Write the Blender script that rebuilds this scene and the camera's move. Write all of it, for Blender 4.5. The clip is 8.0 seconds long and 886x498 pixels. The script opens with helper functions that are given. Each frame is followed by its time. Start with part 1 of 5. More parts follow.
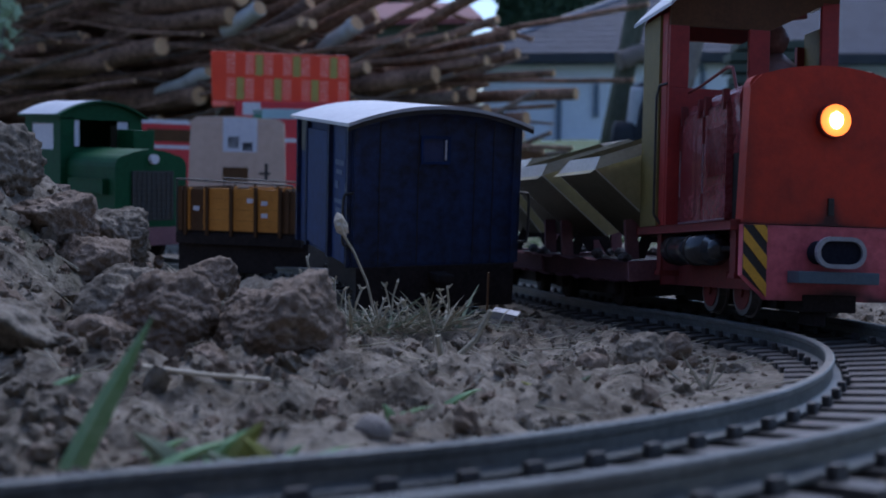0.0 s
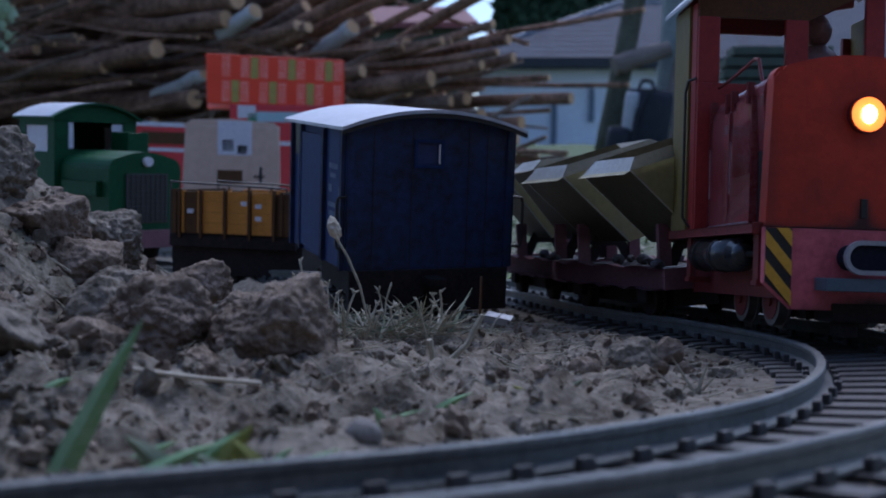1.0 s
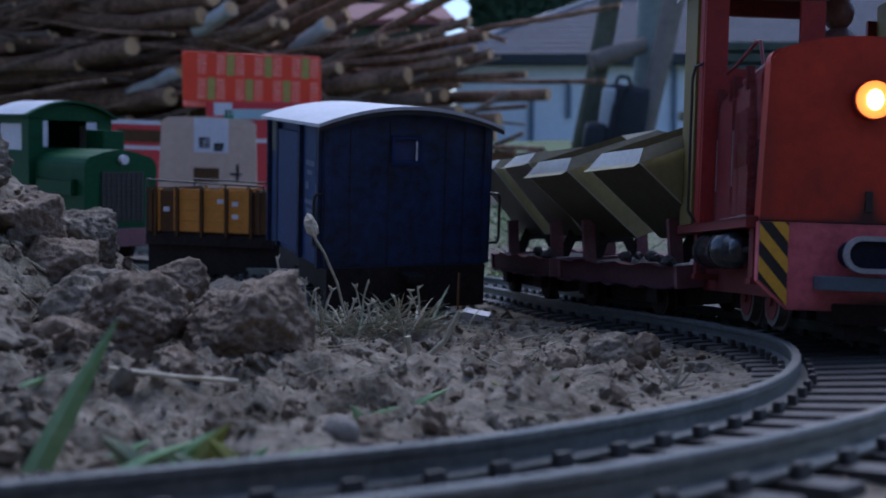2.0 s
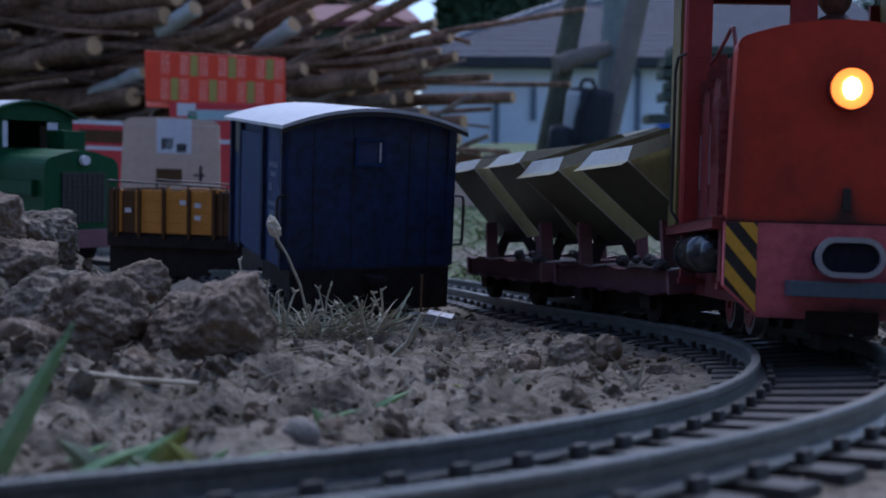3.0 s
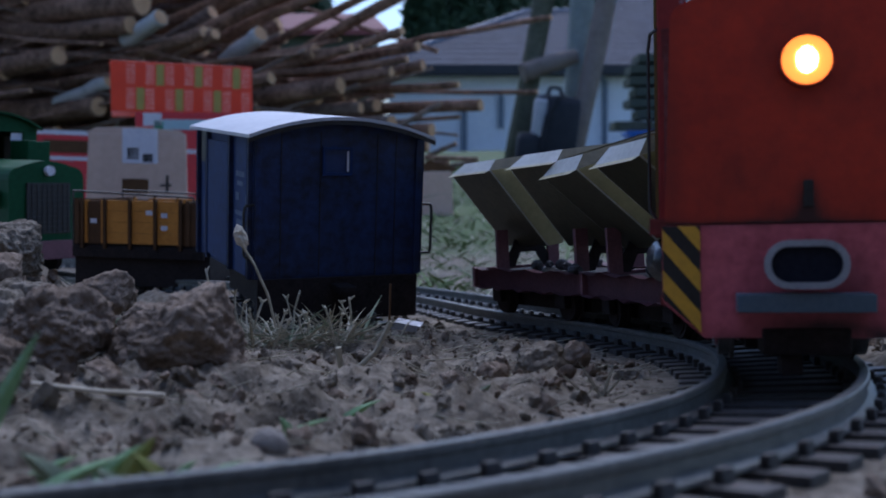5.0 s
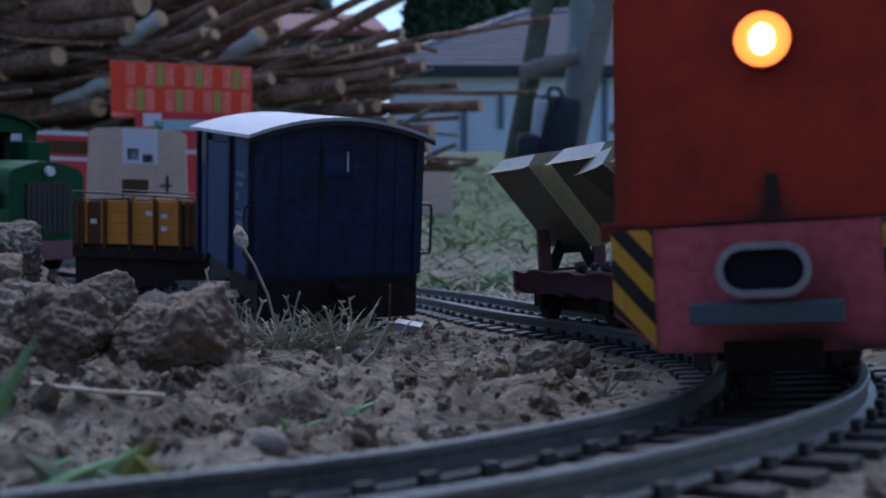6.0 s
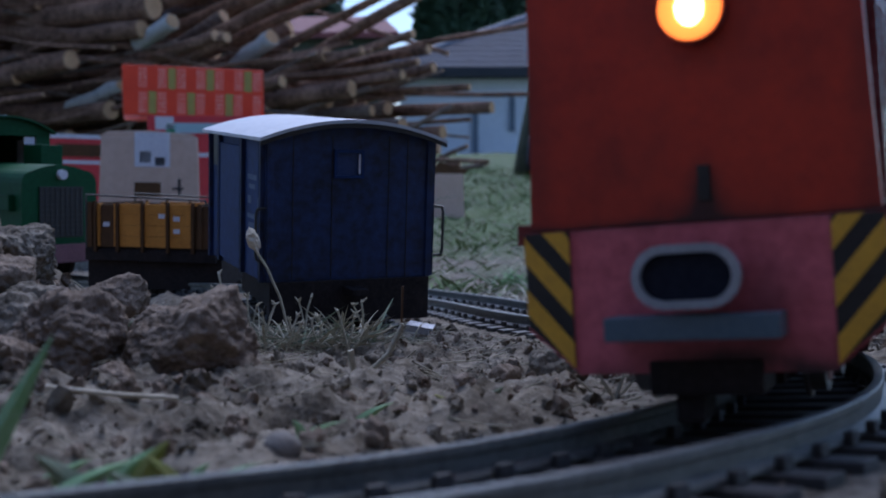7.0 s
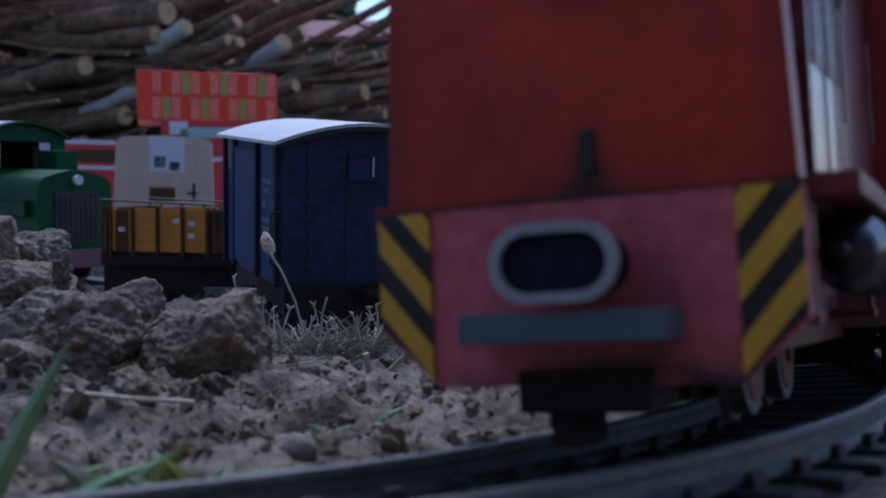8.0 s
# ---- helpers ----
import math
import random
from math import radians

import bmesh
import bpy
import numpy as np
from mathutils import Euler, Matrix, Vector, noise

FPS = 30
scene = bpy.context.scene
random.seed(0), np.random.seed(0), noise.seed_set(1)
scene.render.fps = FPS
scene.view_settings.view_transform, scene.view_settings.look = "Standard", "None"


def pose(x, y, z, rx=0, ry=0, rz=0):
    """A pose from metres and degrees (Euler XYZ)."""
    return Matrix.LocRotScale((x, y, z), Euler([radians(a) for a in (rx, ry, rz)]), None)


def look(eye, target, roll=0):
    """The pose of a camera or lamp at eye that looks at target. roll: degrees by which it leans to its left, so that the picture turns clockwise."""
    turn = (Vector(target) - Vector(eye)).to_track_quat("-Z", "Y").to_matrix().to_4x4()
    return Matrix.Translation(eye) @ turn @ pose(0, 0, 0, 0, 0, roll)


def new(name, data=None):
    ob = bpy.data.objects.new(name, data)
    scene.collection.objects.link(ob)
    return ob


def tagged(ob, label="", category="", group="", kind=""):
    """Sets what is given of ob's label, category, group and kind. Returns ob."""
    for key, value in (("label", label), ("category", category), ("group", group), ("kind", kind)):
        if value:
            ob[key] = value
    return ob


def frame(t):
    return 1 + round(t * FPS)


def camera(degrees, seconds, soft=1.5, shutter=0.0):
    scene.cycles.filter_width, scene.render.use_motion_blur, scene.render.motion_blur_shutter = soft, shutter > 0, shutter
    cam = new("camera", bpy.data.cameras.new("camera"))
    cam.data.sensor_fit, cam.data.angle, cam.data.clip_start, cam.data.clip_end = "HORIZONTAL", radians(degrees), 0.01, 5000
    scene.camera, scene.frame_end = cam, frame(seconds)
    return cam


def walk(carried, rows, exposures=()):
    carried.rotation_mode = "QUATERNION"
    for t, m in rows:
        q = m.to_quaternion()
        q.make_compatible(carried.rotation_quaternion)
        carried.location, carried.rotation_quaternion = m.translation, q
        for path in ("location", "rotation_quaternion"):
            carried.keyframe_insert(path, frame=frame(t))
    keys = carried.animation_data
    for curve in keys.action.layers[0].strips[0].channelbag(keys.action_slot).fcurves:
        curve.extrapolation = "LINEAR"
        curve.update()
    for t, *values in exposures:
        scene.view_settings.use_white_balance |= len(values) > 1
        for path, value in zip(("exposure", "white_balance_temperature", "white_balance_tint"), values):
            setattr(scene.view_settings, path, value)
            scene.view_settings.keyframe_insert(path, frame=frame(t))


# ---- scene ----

# ---------------------------------------------------------------- camera
cam = camera(43.0, 8.0, soft=1.8)
cam.data.dof.use_dof, cam.data.dof.focus_distance, cam.data.dof.aperture_fstop = True, 0.60, 17.0
PATH = [
    (0.0, -0.0030, 85.94, -0.14, 4.74), (0.5, -0.0027, 86.18, -0.29, 4.81), (1.0, -0.0020, 86.14, -0.40, 4.50),
    (1.5, -0.0018, 85.97, -0.20, 4.01), (3.0, -0.0006, 86.09, -0.38, 1.60), (3.5, -0.0002, 86.34, -0.33, 0.66),
    (4.0, 0.0, 86.50, -0.02, 0.22), (4.5, 0.0, 86.50, 0.0, 0.0), (6.0, 0.0, 86.53, 0.0, 0.0), (6.5, -0.0002, 86.54, 0.235, 0.246),
    (7.0, -0.0003, 86.63, 0.205, 0.57), (7.5, -0.0005, 86.73, 0.315, 0.89), (8.0, -0.0005, 86.78, 0.60, 1.26)]
walk(cam, [(t, pose(x, 0, 0.10, a, b, c)) for t, x, a, b, c in PATH], [(0.0, 1.68, 5300, 17.0), (8.0, 1.68, 5300, 17.0)])

# ---------------------------------------------------------------- light: dusk under a pale sky
world = bpy.data.worlds.new("dusk")
scene.world = world
world.use_nodes = True
wn = world.node_tree
sky = wn.nodes.new("ShaderNodeTexSky")
sky.sky_type = "NISHITA"
sky.sun_disc = False
sky.sun_elevation = radians(62)
sky.sun_rotation = radians(6)
wn.links.new(sky.outputs[0], wn.nodes["Background"].inputs[0])
wn.nodes["Background"].inputs[1].default_value = 0.052
sun = new("sun", bpy.data.lights.new("sun", "SUN"))
sun.data.energy, sun.data.angle, sun.data.color = 0.6, radians(50), (1.0, 0.96, 0.93)
sun.matrix_world = look((0.4, 5.6, 8), (0, 0, 0))


# ---------------------------------------------------------------- materials
def material(name, base, other=None, scale=20.0, rough=0.6, metal=0.0, bump=0.0, fine=8.0, spread=0.5, coat=0.0, contrast=(0.35, 0.65)):
    """Two colours mixed by a coarse and a fine noise, with relief."""
    m = bpy.data.materials.new(name)
    m.use_nodes = True
    nt = m.node_tree
    b = nt.nodes["Principled BSDF"]
    b.inputs["Roughness"].default_value, b.inputs["Metallic"].default_value = rough, metal
    b.inputs["Coat Weight"].default_value = coat
    b.inputs["Specular IOR Level"].default_value = 0.5 if rough < 0.6 else 0.22
    tc = nt.nodes.new("ShaderNodeTexCoord")
    n1, n2 = nt.nodes.new("ShaderNodeTexNoise"), nt.nodes.new("ShaderNodeTexNoise")
    for n, s in ((n1, scale), (n2, scale * fine)):
        nt.links.new(tc.outputs["Object"], n.inputs["Vector"])
        n.inputs["Scale"].default_value, n.inputs["Detail"].default_value, n.inputs["Roughness"].default_value = s, 6.0, 0.62
    mix = nt.nodes.new("ShaderNodeMath")
    mix.operation = "MULTIPLY_ADD"
    mix.inputs[1].default_value = spread
    half = nt.nodes.new("ShaderNodeMath")
    half.operation = "MULTIPLY"
    half.inputs[1].default_value = 1 - spread
    nt.links.new(n2.outputs["Fac"], half.inputs[0])
    nt.links.new(n1.outputs["Fac"], mix.inputs[0])
    nt.links.new(half.outputs[0], mix.inputs[2])
    ramp = nt.nodes.new("ShaderNodeValToRGB")
    ramp.color_ramp.elements[0].position, ramp.color_ramp.elements[1].position = contrast
    ramp.color_ramp.elements[0].color = (*base, 1)
    ramp.color_ramp.elements[1].color = (*(other or [c * 0.7 for c in base]), 1)
    nt.links.new(mix.outputs[0], ramp.inputs[0])
    nt.links.new(ramp.outputs[0], b.inputs["Base Color"])
    if bump:
        bn = nt.nodes.new("ShaderNodeBump")
        bn.inputs["Strength"].default_value, bn.inputs["Distance"].default_value = min(1.0, bump), 0.3 / scale / fine * 4
        nt.links.new(mix.outputs[0], bn.inputs["Height"])
        nt.links.new(bn.outputs[0], b.inputs["Normal"])
    return m


def glow(name, color, strength):
    m = bpy.data.materials.new(name)
    m.use_nodes = True
    b = m.node_tree.nodes["Principled BSDF"]
    b.inputs["Base Color"].default_value = (*color, 1)
    b.inputs["Emission Color"].default_value = (*color, 1)
    b.inputs["Emission Strength"].default_value = strength
    return m


SOIL = material("dry crumbly soil", (0.058, 0.046, 0.032), (0.285, 0.250, 0.198), 30, 0.95, bump=1.0, fine=7, contrast=(0.38, 0.62))
CLODSOIL = material("brown clod soil", (0.085, 0.058, 0.038), (0.33, 0.265, 0.205), 38, 0.95, bump=1.0, fine=6, contrast=(0.36, 0.64))
WHEEL = material("dull steel tyre", (0.16, 0.155, 0.15), (0.24, 0.23, 0.22), 80, 0.45, 0.6)
STONE = material("grey stone", (0.15, 0.135, 0.12), (0.24, 0.22, 0.20), 60, 0.85, bump=0.4)
STRAW = material("dry straw", (0.5, 0.44, 0.32), (0.68, 0.62, 0.5), 60, 0.8)
GRASS = material("grass blade", (0.17, 0.34, 0.12), (0.3, 0.46, 0.24), 40, 0.55)
DRYGRASS = material("dry grass stalk", (0.24, 0.23, 0.16), (0.50, 0.46, 0.36), 50, 0.8)
OLIVELEAF = material("yellowing olive leaf", (0.20, 0.24, 0.05), (0.34, 0.32, 0.10), 60, 0.6)
TUFTGREEN = material("grey green grass", (0.13, 0.17, 0.10), (0.25, 0.29, 0.20), 40, 0.7)
WEED = material("field grass", (0.07, 0.12, 0.04), (0.2, 0.26, 0.11), 3, 0.8)
RAIL = material("dull rail steel", (0.10, 0.107, 0.103), (0.21, 0.218, 0.208), 60, 0.44, 0.55, bump=0.15)
SLEEPER = material("black plastic sleeper", (0.02, 0.02, 0.022), (0.06, 0.058, 0.055), 90, 0.55, bump=0.3)
RED = material("faded red hood paint", (0.52, 0.038, 0.012), (0.33, 0.022, 0.009), 24, 0.42, bump=0.06, contrast=(0.36, 0.68))
PINK = material("chalky red buffer beam paint", (0.70, 0.15, 0.18), (0.36, 0.055, 0.065), 26, 0.55, bump=0.08, contrast=(0.42, 0.72))
REDDARK = material("dark red frame paint", (0.20, 0.022, 0.02), (0.11, 0.016, 0.016), 50, 0.5, bump=0.1)
SIDERED = material("weathered red side panel", (0.15, 0.020, 0.024), (0.30, 0.11, 0.12), 45, 0.27, bump=0.1, coat=0.4, contrast=(0.45, 0.75))
CABRED = material("dull red cab paint", (0.36, 0.030, 0.024), (0.24, 0.020, 0.018), 40, 0.5, bump=0.06)
OLIVE = material("olive yellow cab paint", (0.20, 0.155, 0.04), (0.14, 0.11, 0.03), 50, 0.55)
YELLOW = material("warning yellow", (0.78, 0.42, 0.03), (0.62, 0.33, 0.03), 80, 0.5)
BLACK = material("black paint", (0.012, 0.011, 0.011), (0.03, 0.028, 0.026), 80, 0.5)
# for dark running gear, and for boxes that stand in for shade
DARK = material("dark underframe and shade fill", (0.016, 0.013, 0.013), (0.038, 0.030, 0.028), 60, 0.7, bump=0.2)
DARK.node_tree.nodes["Principled BSDF"].inputs["Specular IOR Level"].default_value = 0.12
WORN = material("bare worn metal edge", (0.40, 0.38, 0.40), (0.24, 0.10, 0.11), 200, 0.45, 0.3)
STEEL = material("grey coupler ring", (0.42, 0.44, 0.47), (0.3, 0.31, 0.33), 80, 0.5, 0.2)
BLUEGREY = material("blue grey bar", (0.07, 0.11, 0.14), (0.11, 0.15, 0.18), 80, 0.55)
TANK = material("black air tank", (0.012, 0.013, 0.016), (0.035, 0.037, 0.042), 60, 0.22)
ROOF = material("pale grey roof", (0.55, 0.56, 0.58), (0.42, 0.43, 0.46), 25, 0.5, bump=0.05)
# end walls and posts get a darker, blotchier blue than the sides
BLUE = material("dark blue wagon end and posts", (0.004, 0.008, 0.022), (0.014, 0.034, 0.115), 16, 0.5, bump=0.05, contrast=(0.38, 0.60))
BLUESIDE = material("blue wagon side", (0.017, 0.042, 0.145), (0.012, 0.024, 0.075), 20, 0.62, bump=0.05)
LETTER = material("faded white lettering", (0.16, 0.19, 0.26), (0.05, 0.075, 0.14), 160, 0.7)
GREEN = material("bottle green paint", (0.004, 0.050, 0.016), (0.010, 0.082, 0.028), 30, 0.62)
GRILLE = material("radiator grille", (0.035, 0.036, 0.038), (0.07, 0.072, 0.075), 120, 0.5, 0.4)
ORANGE = material("orange wood board", (0.64, 0.28, 0.05), (0.48, 0.20, 0.035), 60, 0.6, bump=0.1)
BROWN = material("dark brown stake", (0.075, 0.04, 0.018), (0.12, 0.06, 0.025), 60, 0.7)
CARD = material("brown cardboard", (0.58, 0.42, 0.32), (0.68, 0.51, 0.40), 12, 0.85)
PAPER = material("white label", (0.75, 0.75, 0.78), (0.6, 0.6, 0.66), 40, 0.6)
GIFT = material("red wrapping paper", (0.92, 0.075, 0.022), (0.78, 0.055, 0.018), 30, 0.4)
GIFTMID = material("lighter red print", (0.92, 0.17, 0.11), (0.88, 0.11, 0.06), 45, 0.45)
GIFTPALE = material("pale print on paper", (0.95, 0.42, 0.34), (0.92, 0.24, 0.17), 45, 0.45)
GOLD = material("olive gold stripe", (0.46, 0.38, 0.09), (0.36, 0.29, 0.07), 60, 0.45)
CARTON = material("red printed carton", (0.68, 0.05, 0.06), (0.52, 0.04, 0.05), 20, 0.4)
MINT = material("pale blue print", (0.42, 0.58, 0.62), (0.34, 0.5, 0.55), 30, 0.45)
LEAFG = material("green print", (0.03, 0.25, 0.12), (0.05, 0.3, 0.15), 30, 0.45)
HOPPER = material("olive tin sheet", (0.135, 0.127, 0.084), (0.21, 0.195, 0.128), 30, 0.42, 0.25, bump=0.06)
# pale tin with the sky's light put into its colour
HOPPERIN = material("sky-lit pale tin", (0.74, 0.74, 0.70), (0.55, 0.55, 0.50), 45, 0.4, 0.3, bump=0.06)
# brighter copy of the olive tin, for ends and lips that catch light
TIN = material("lit tin end", (0.50, 0.46, 0.26), (0.38, 0.35, 0.20), 30, 0.45, 0.2, bump=0.06)
FRAMER = material("oxide red wagon frame", (0.24, 0.115, 0.13), (0.15, 0.075, 0.085), 60, 0.6, bump=0.2)
COAL = material("lumps of ballast", (0.06, 0.055, 0.055), (0.14, 0.13, 0.13), 80, 0.8, bump=0.5)
BARK = material("brown bark", (0.045, 0.025, 0.016), (0.40, 0.235, 0.160), 9, 0.9, bump=0.9, fine=6)
BARKGREY = material("grey bark", (0.10, 0.07, 0.055), (0.29, 0.215, 0.17), 9, 0.9, bump=0.9, fine=6)
BIRCH = material("birch bark", (0.52, 0.50, 0.48), (0.16, 0.14, 0.13), 14, 0.8, bump=0.4, contrast=(0.5, 0.7))
CUT = material("sawn log end", (0.66, 0.42, 0.23), (0.48, 0.28, 0.15), 14, 0.85, bump=0.3)
WALLP = material("whitewashed wall", (0.70, 0.74, 0.82), (0.6, 0.64, 0.72), 1.2, 0.9, bump=0.1)
SLATE = material("dark roof tiles", (0.026, 0.034, 0.052), (0.048, 0.058, 0.085), 2.0, 0.6, bump=0.3)
SLATE.node_tree.nodes["Principled BSDF"].inputs["Specular IOR Level"].default_value = 0.06
EAVE = material("dark eave board", (0.03, 0.033, 0.04), (0.05, 0.052, 0.06), 4, 0.7)
REDROOF = material("dull red roof", (0.22, 0.075, 0.075), (0.15, 0.05, 0.055), 2, 0.7)
GABLE = material("grey green gable", (0.075, 0.088, 0.070), (0.05, 0.058, 0.048), 2, 0.8)
TRUNK = material("mossy dark pole", (0.055, 0.062, 0.04), (0.12, 0.12, 0.09), 6, 0.9, bump=0.8)
TRUNKG = material("pale grey pole", (0.30, 0.34, 0.34), (0.2, 0.23, 0.23), 6, 0.9, bump=0.6)
TRUNKB = material("grey brown pole", (0.24, 0.2, 0.18), (0.15, 0.125, 0.11), 6, 0.9, bump=0.6)
PACKG = material("pale grey bag cloth", (0.46, 0.47, 0.50), (0.36, 0.37, 0.40), 20, 0.8)
PACKB = material("black bag cloth", (0.018, 0.02, 0.028), (0.035, 0.037, 0.045), 20, 0.75)
TARP = material("blue plastic", (0.02, 0.12, 0.5), (0.015, 0.09, 0.4), 8, 0.4)
LEAF = material("dark tree foliage", (0.02, 0.045, 0.022), (0.05, 0.085, 0.04), 4, 0.7)
SKIN = material("plain doll plastic", (0.14, 0.075, 0.06), (0.24, 0.15, 0.13), 60, 0.5)
PIPE = material("blue grey downpipe", (0.12, 0.16, 0.22), (0.09, 0.12, 0.17), 4, 0.5)
# near-black that stands in for the shade inside the coupling pocket
POCKET = material("recess shade colour", (0.014, 0.016, 0.026), (0.024, 0.026, 0.038), 60, 1.0)
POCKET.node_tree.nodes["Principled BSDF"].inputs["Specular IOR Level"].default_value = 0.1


def sooted_shaded(m, blots, line=None, streak=0.0):
    """Lay dark blots of soot or shade (x, z, half width, half height, weight) and a seam of grime over a painted front.
    """
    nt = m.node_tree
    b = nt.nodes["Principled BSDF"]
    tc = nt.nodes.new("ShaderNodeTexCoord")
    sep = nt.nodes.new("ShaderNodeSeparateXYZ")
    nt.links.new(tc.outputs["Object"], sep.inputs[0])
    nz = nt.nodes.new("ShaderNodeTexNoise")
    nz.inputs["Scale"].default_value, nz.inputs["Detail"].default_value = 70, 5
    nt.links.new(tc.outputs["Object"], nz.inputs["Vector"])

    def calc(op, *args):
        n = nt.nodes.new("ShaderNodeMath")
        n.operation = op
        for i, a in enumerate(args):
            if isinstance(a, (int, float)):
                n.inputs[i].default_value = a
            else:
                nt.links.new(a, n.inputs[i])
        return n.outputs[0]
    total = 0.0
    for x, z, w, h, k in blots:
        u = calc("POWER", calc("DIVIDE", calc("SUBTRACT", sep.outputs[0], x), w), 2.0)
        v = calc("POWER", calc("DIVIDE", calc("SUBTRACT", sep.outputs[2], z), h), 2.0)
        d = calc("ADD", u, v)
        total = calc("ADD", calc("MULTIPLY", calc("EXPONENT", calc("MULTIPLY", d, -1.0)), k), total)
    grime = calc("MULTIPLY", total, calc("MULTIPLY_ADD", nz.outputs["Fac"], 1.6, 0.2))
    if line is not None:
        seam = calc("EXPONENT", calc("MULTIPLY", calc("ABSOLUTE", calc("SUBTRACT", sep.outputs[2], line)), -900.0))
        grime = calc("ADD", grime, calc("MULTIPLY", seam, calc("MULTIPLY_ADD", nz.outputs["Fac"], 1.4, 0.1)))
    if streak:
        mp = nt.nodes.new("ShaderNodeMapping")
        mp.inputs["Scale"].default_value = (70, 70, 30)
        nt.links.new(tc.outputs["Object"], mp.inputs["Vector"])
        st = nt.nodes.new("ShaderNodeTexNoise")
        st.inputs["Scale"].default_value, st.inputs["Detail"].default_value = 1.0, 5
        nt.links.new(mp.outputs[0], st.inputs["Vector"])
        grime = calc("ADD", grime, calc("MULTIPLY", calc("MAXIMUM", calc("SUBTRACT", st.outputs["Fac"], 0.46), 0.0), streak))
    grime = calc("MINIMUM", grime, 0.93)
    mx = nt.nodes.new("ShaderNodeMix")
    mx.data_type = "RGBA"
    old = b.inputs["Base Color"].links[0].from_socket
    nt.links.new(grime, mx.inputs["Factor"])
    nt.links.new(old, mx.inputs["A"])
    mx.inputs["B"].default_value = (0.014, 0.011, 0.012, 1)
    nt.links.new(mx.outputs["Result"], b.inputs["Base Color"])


sooted_shaded(PINK, [(0.006, 0.0125, 0.020, 0.0045, 0.9), (0.017, 0.026, 0.006, 0.010, 0.5), (-0.022, 0.0085, 0.010, 0.003, 0.6), (0.030, 0.0095, 0.012, 0.003, 0.6)], 0.0478, 0.3)
# the last blot paints shade on the lower left, the rest is soot
sooted_shaded(RED, [(0.0026, 0.056, 0.004, 0.006, 0.8), (0.0026, 0.050, 0.012, 0.004, 0.5), (-0.042, 0.075, 0.004, 0.04, 0.35), (0.042, 0.075, 0.004, 0.04, 0.35), (-0.02, 0.06, 0.02, 0.016, 0.22)], 0.0475, 0.7)
LAMP = glow("glowing headlamp", (1.0, 0.19, 0.02), 0.70)
LAMPCORE = glow("glowing bulb", (1.0, 0.62, 0.22), 5.0)


# ---------------------------------------------------------------- mesh helpers
def put(bm, M, b):
    b.transform(M)
    me = bpy.data.meshes.new("tmp")
    b.to_mesh(me)
    bm.from_mesh(me)
    bpy.data.meshes.remove(me)
    b.free()


def add_box(bm, x0, x1, y0, y1, z0, z1, bevel=0.0, M=None):
    b = bmesh.new()
    bmesh.ops.create_cube(b, size=1.0)
    for v in b.verts:
        v.co = Vector((x0 + (v.co.x + 0.5) * (x1 - x0), y0 + (v.co.y + 0.5) * (y1 - y0), z0 + (v.co.z + 0.5) * (z1 - z0)))
    if bevel:
        bmesh.ops.bevel(b, geom=b.edges[:], offset=bevel, segments=2, affect="EDGES", profile=0.7)
    put(bm, M or Matrix(), b)


def add_rod(bm, a, b, r, r2=None, seg=10):
    a, b = Vector(a), Vector(b)
    c = bmesh.new()
    bmesh.ops.create_cone(c, cap_ends=True, segments=seg, radius1=r, radius2=r if r2 is None else r2, depth=(b - a).length)
    put(bm, Matrix.Translation((a + b) / 2) @ (b - a).to_track_quat("Z", "Y").to_matrix().to_4x4(), c)


def add_tube(bm, pts, r, seg=6):
    """A bent rod through points."""
    for p, q in zip(pts[:-1], pts[1:]):
        add_rod(bm, p, q, r, seg=seg)


def add_prism(bm, pts, y0, y1):
    """Extrude an outline in x, z along y."""
    lo = [bm.verts.new((x, y0, z)) for x, z in pts]
    hi = [bm.verts.new((x, y1, z)) for x, z in pts]
    bm.faces.new(lo)
    bm.faces.new(hi[::-1])
    n = len(pts)
    for i in range(n):
        bm.faces.new((lo[i], hi[i], hi[(i + 1) % n], lo[(i + 1) % n]))


def add_lump(bm, c, r, rough=0.35, sub=3, squash=0.75, seed=0, f=1.7):
    b = bmesh.new()
    bmesh.ops.create_icosphere(b, subdivisions=sub, radius=1.0)
    o = Vector((seed * 7.13, seed * 3.7, seed * 1.9))
    for v in b.verts:
        n = v.co.normalized()
        k = 1 + rough * (noise.noise(n * f + o) + 0.5 * noise.noise(n * f * 2.7 + o) + 0.3 * noise.noise(n * f * 7 + o))
        v.co = n * k
        v.co.z *= squash
    put(bm, Matrix.Translation(c) @ Matrix.Scale(r, 4), b)


def part(name, bm, mat, parent=None, label="", smooth=False, M=None):
    me = bpy.data.meshes.new(name)
    bmesh.ops.recalc_face_normals(bm, faces=bm.faces[:])
    if smooth:
        for f in bm.faces:
            f.smooth = True
    bm.to_mesh(me)
    bm.free()
    me.materials.append(mat)
    ob = new(name, me)
    if parent:
        ob.parent = parent
    if M is not None:
        ob.matrix_basis = M
    return tagged(ob, label)


def box_part(name, parent, mat, x0, x1, y0, y1, z0, z1, bevel=0.0, label=""):
    bm = bmesh.new()
    add_box(bm, x0, x1, y0, y1, z0, z1, bevel)
    return part(name, bm, mat, parent, label)


def shared(name, me, parent, M):
    ob = new(name, me)
    ob.parent = parent
    ob.matrix_basis = M
    return ob


def thing(name, label, category, M=None, group="", kind=""):
    ob = new(name)
    ob.empty_display_size = 0.02
    if M is not None:
        ob.matrix_basis = M
    return tagged(ob, label, category, group, kind)


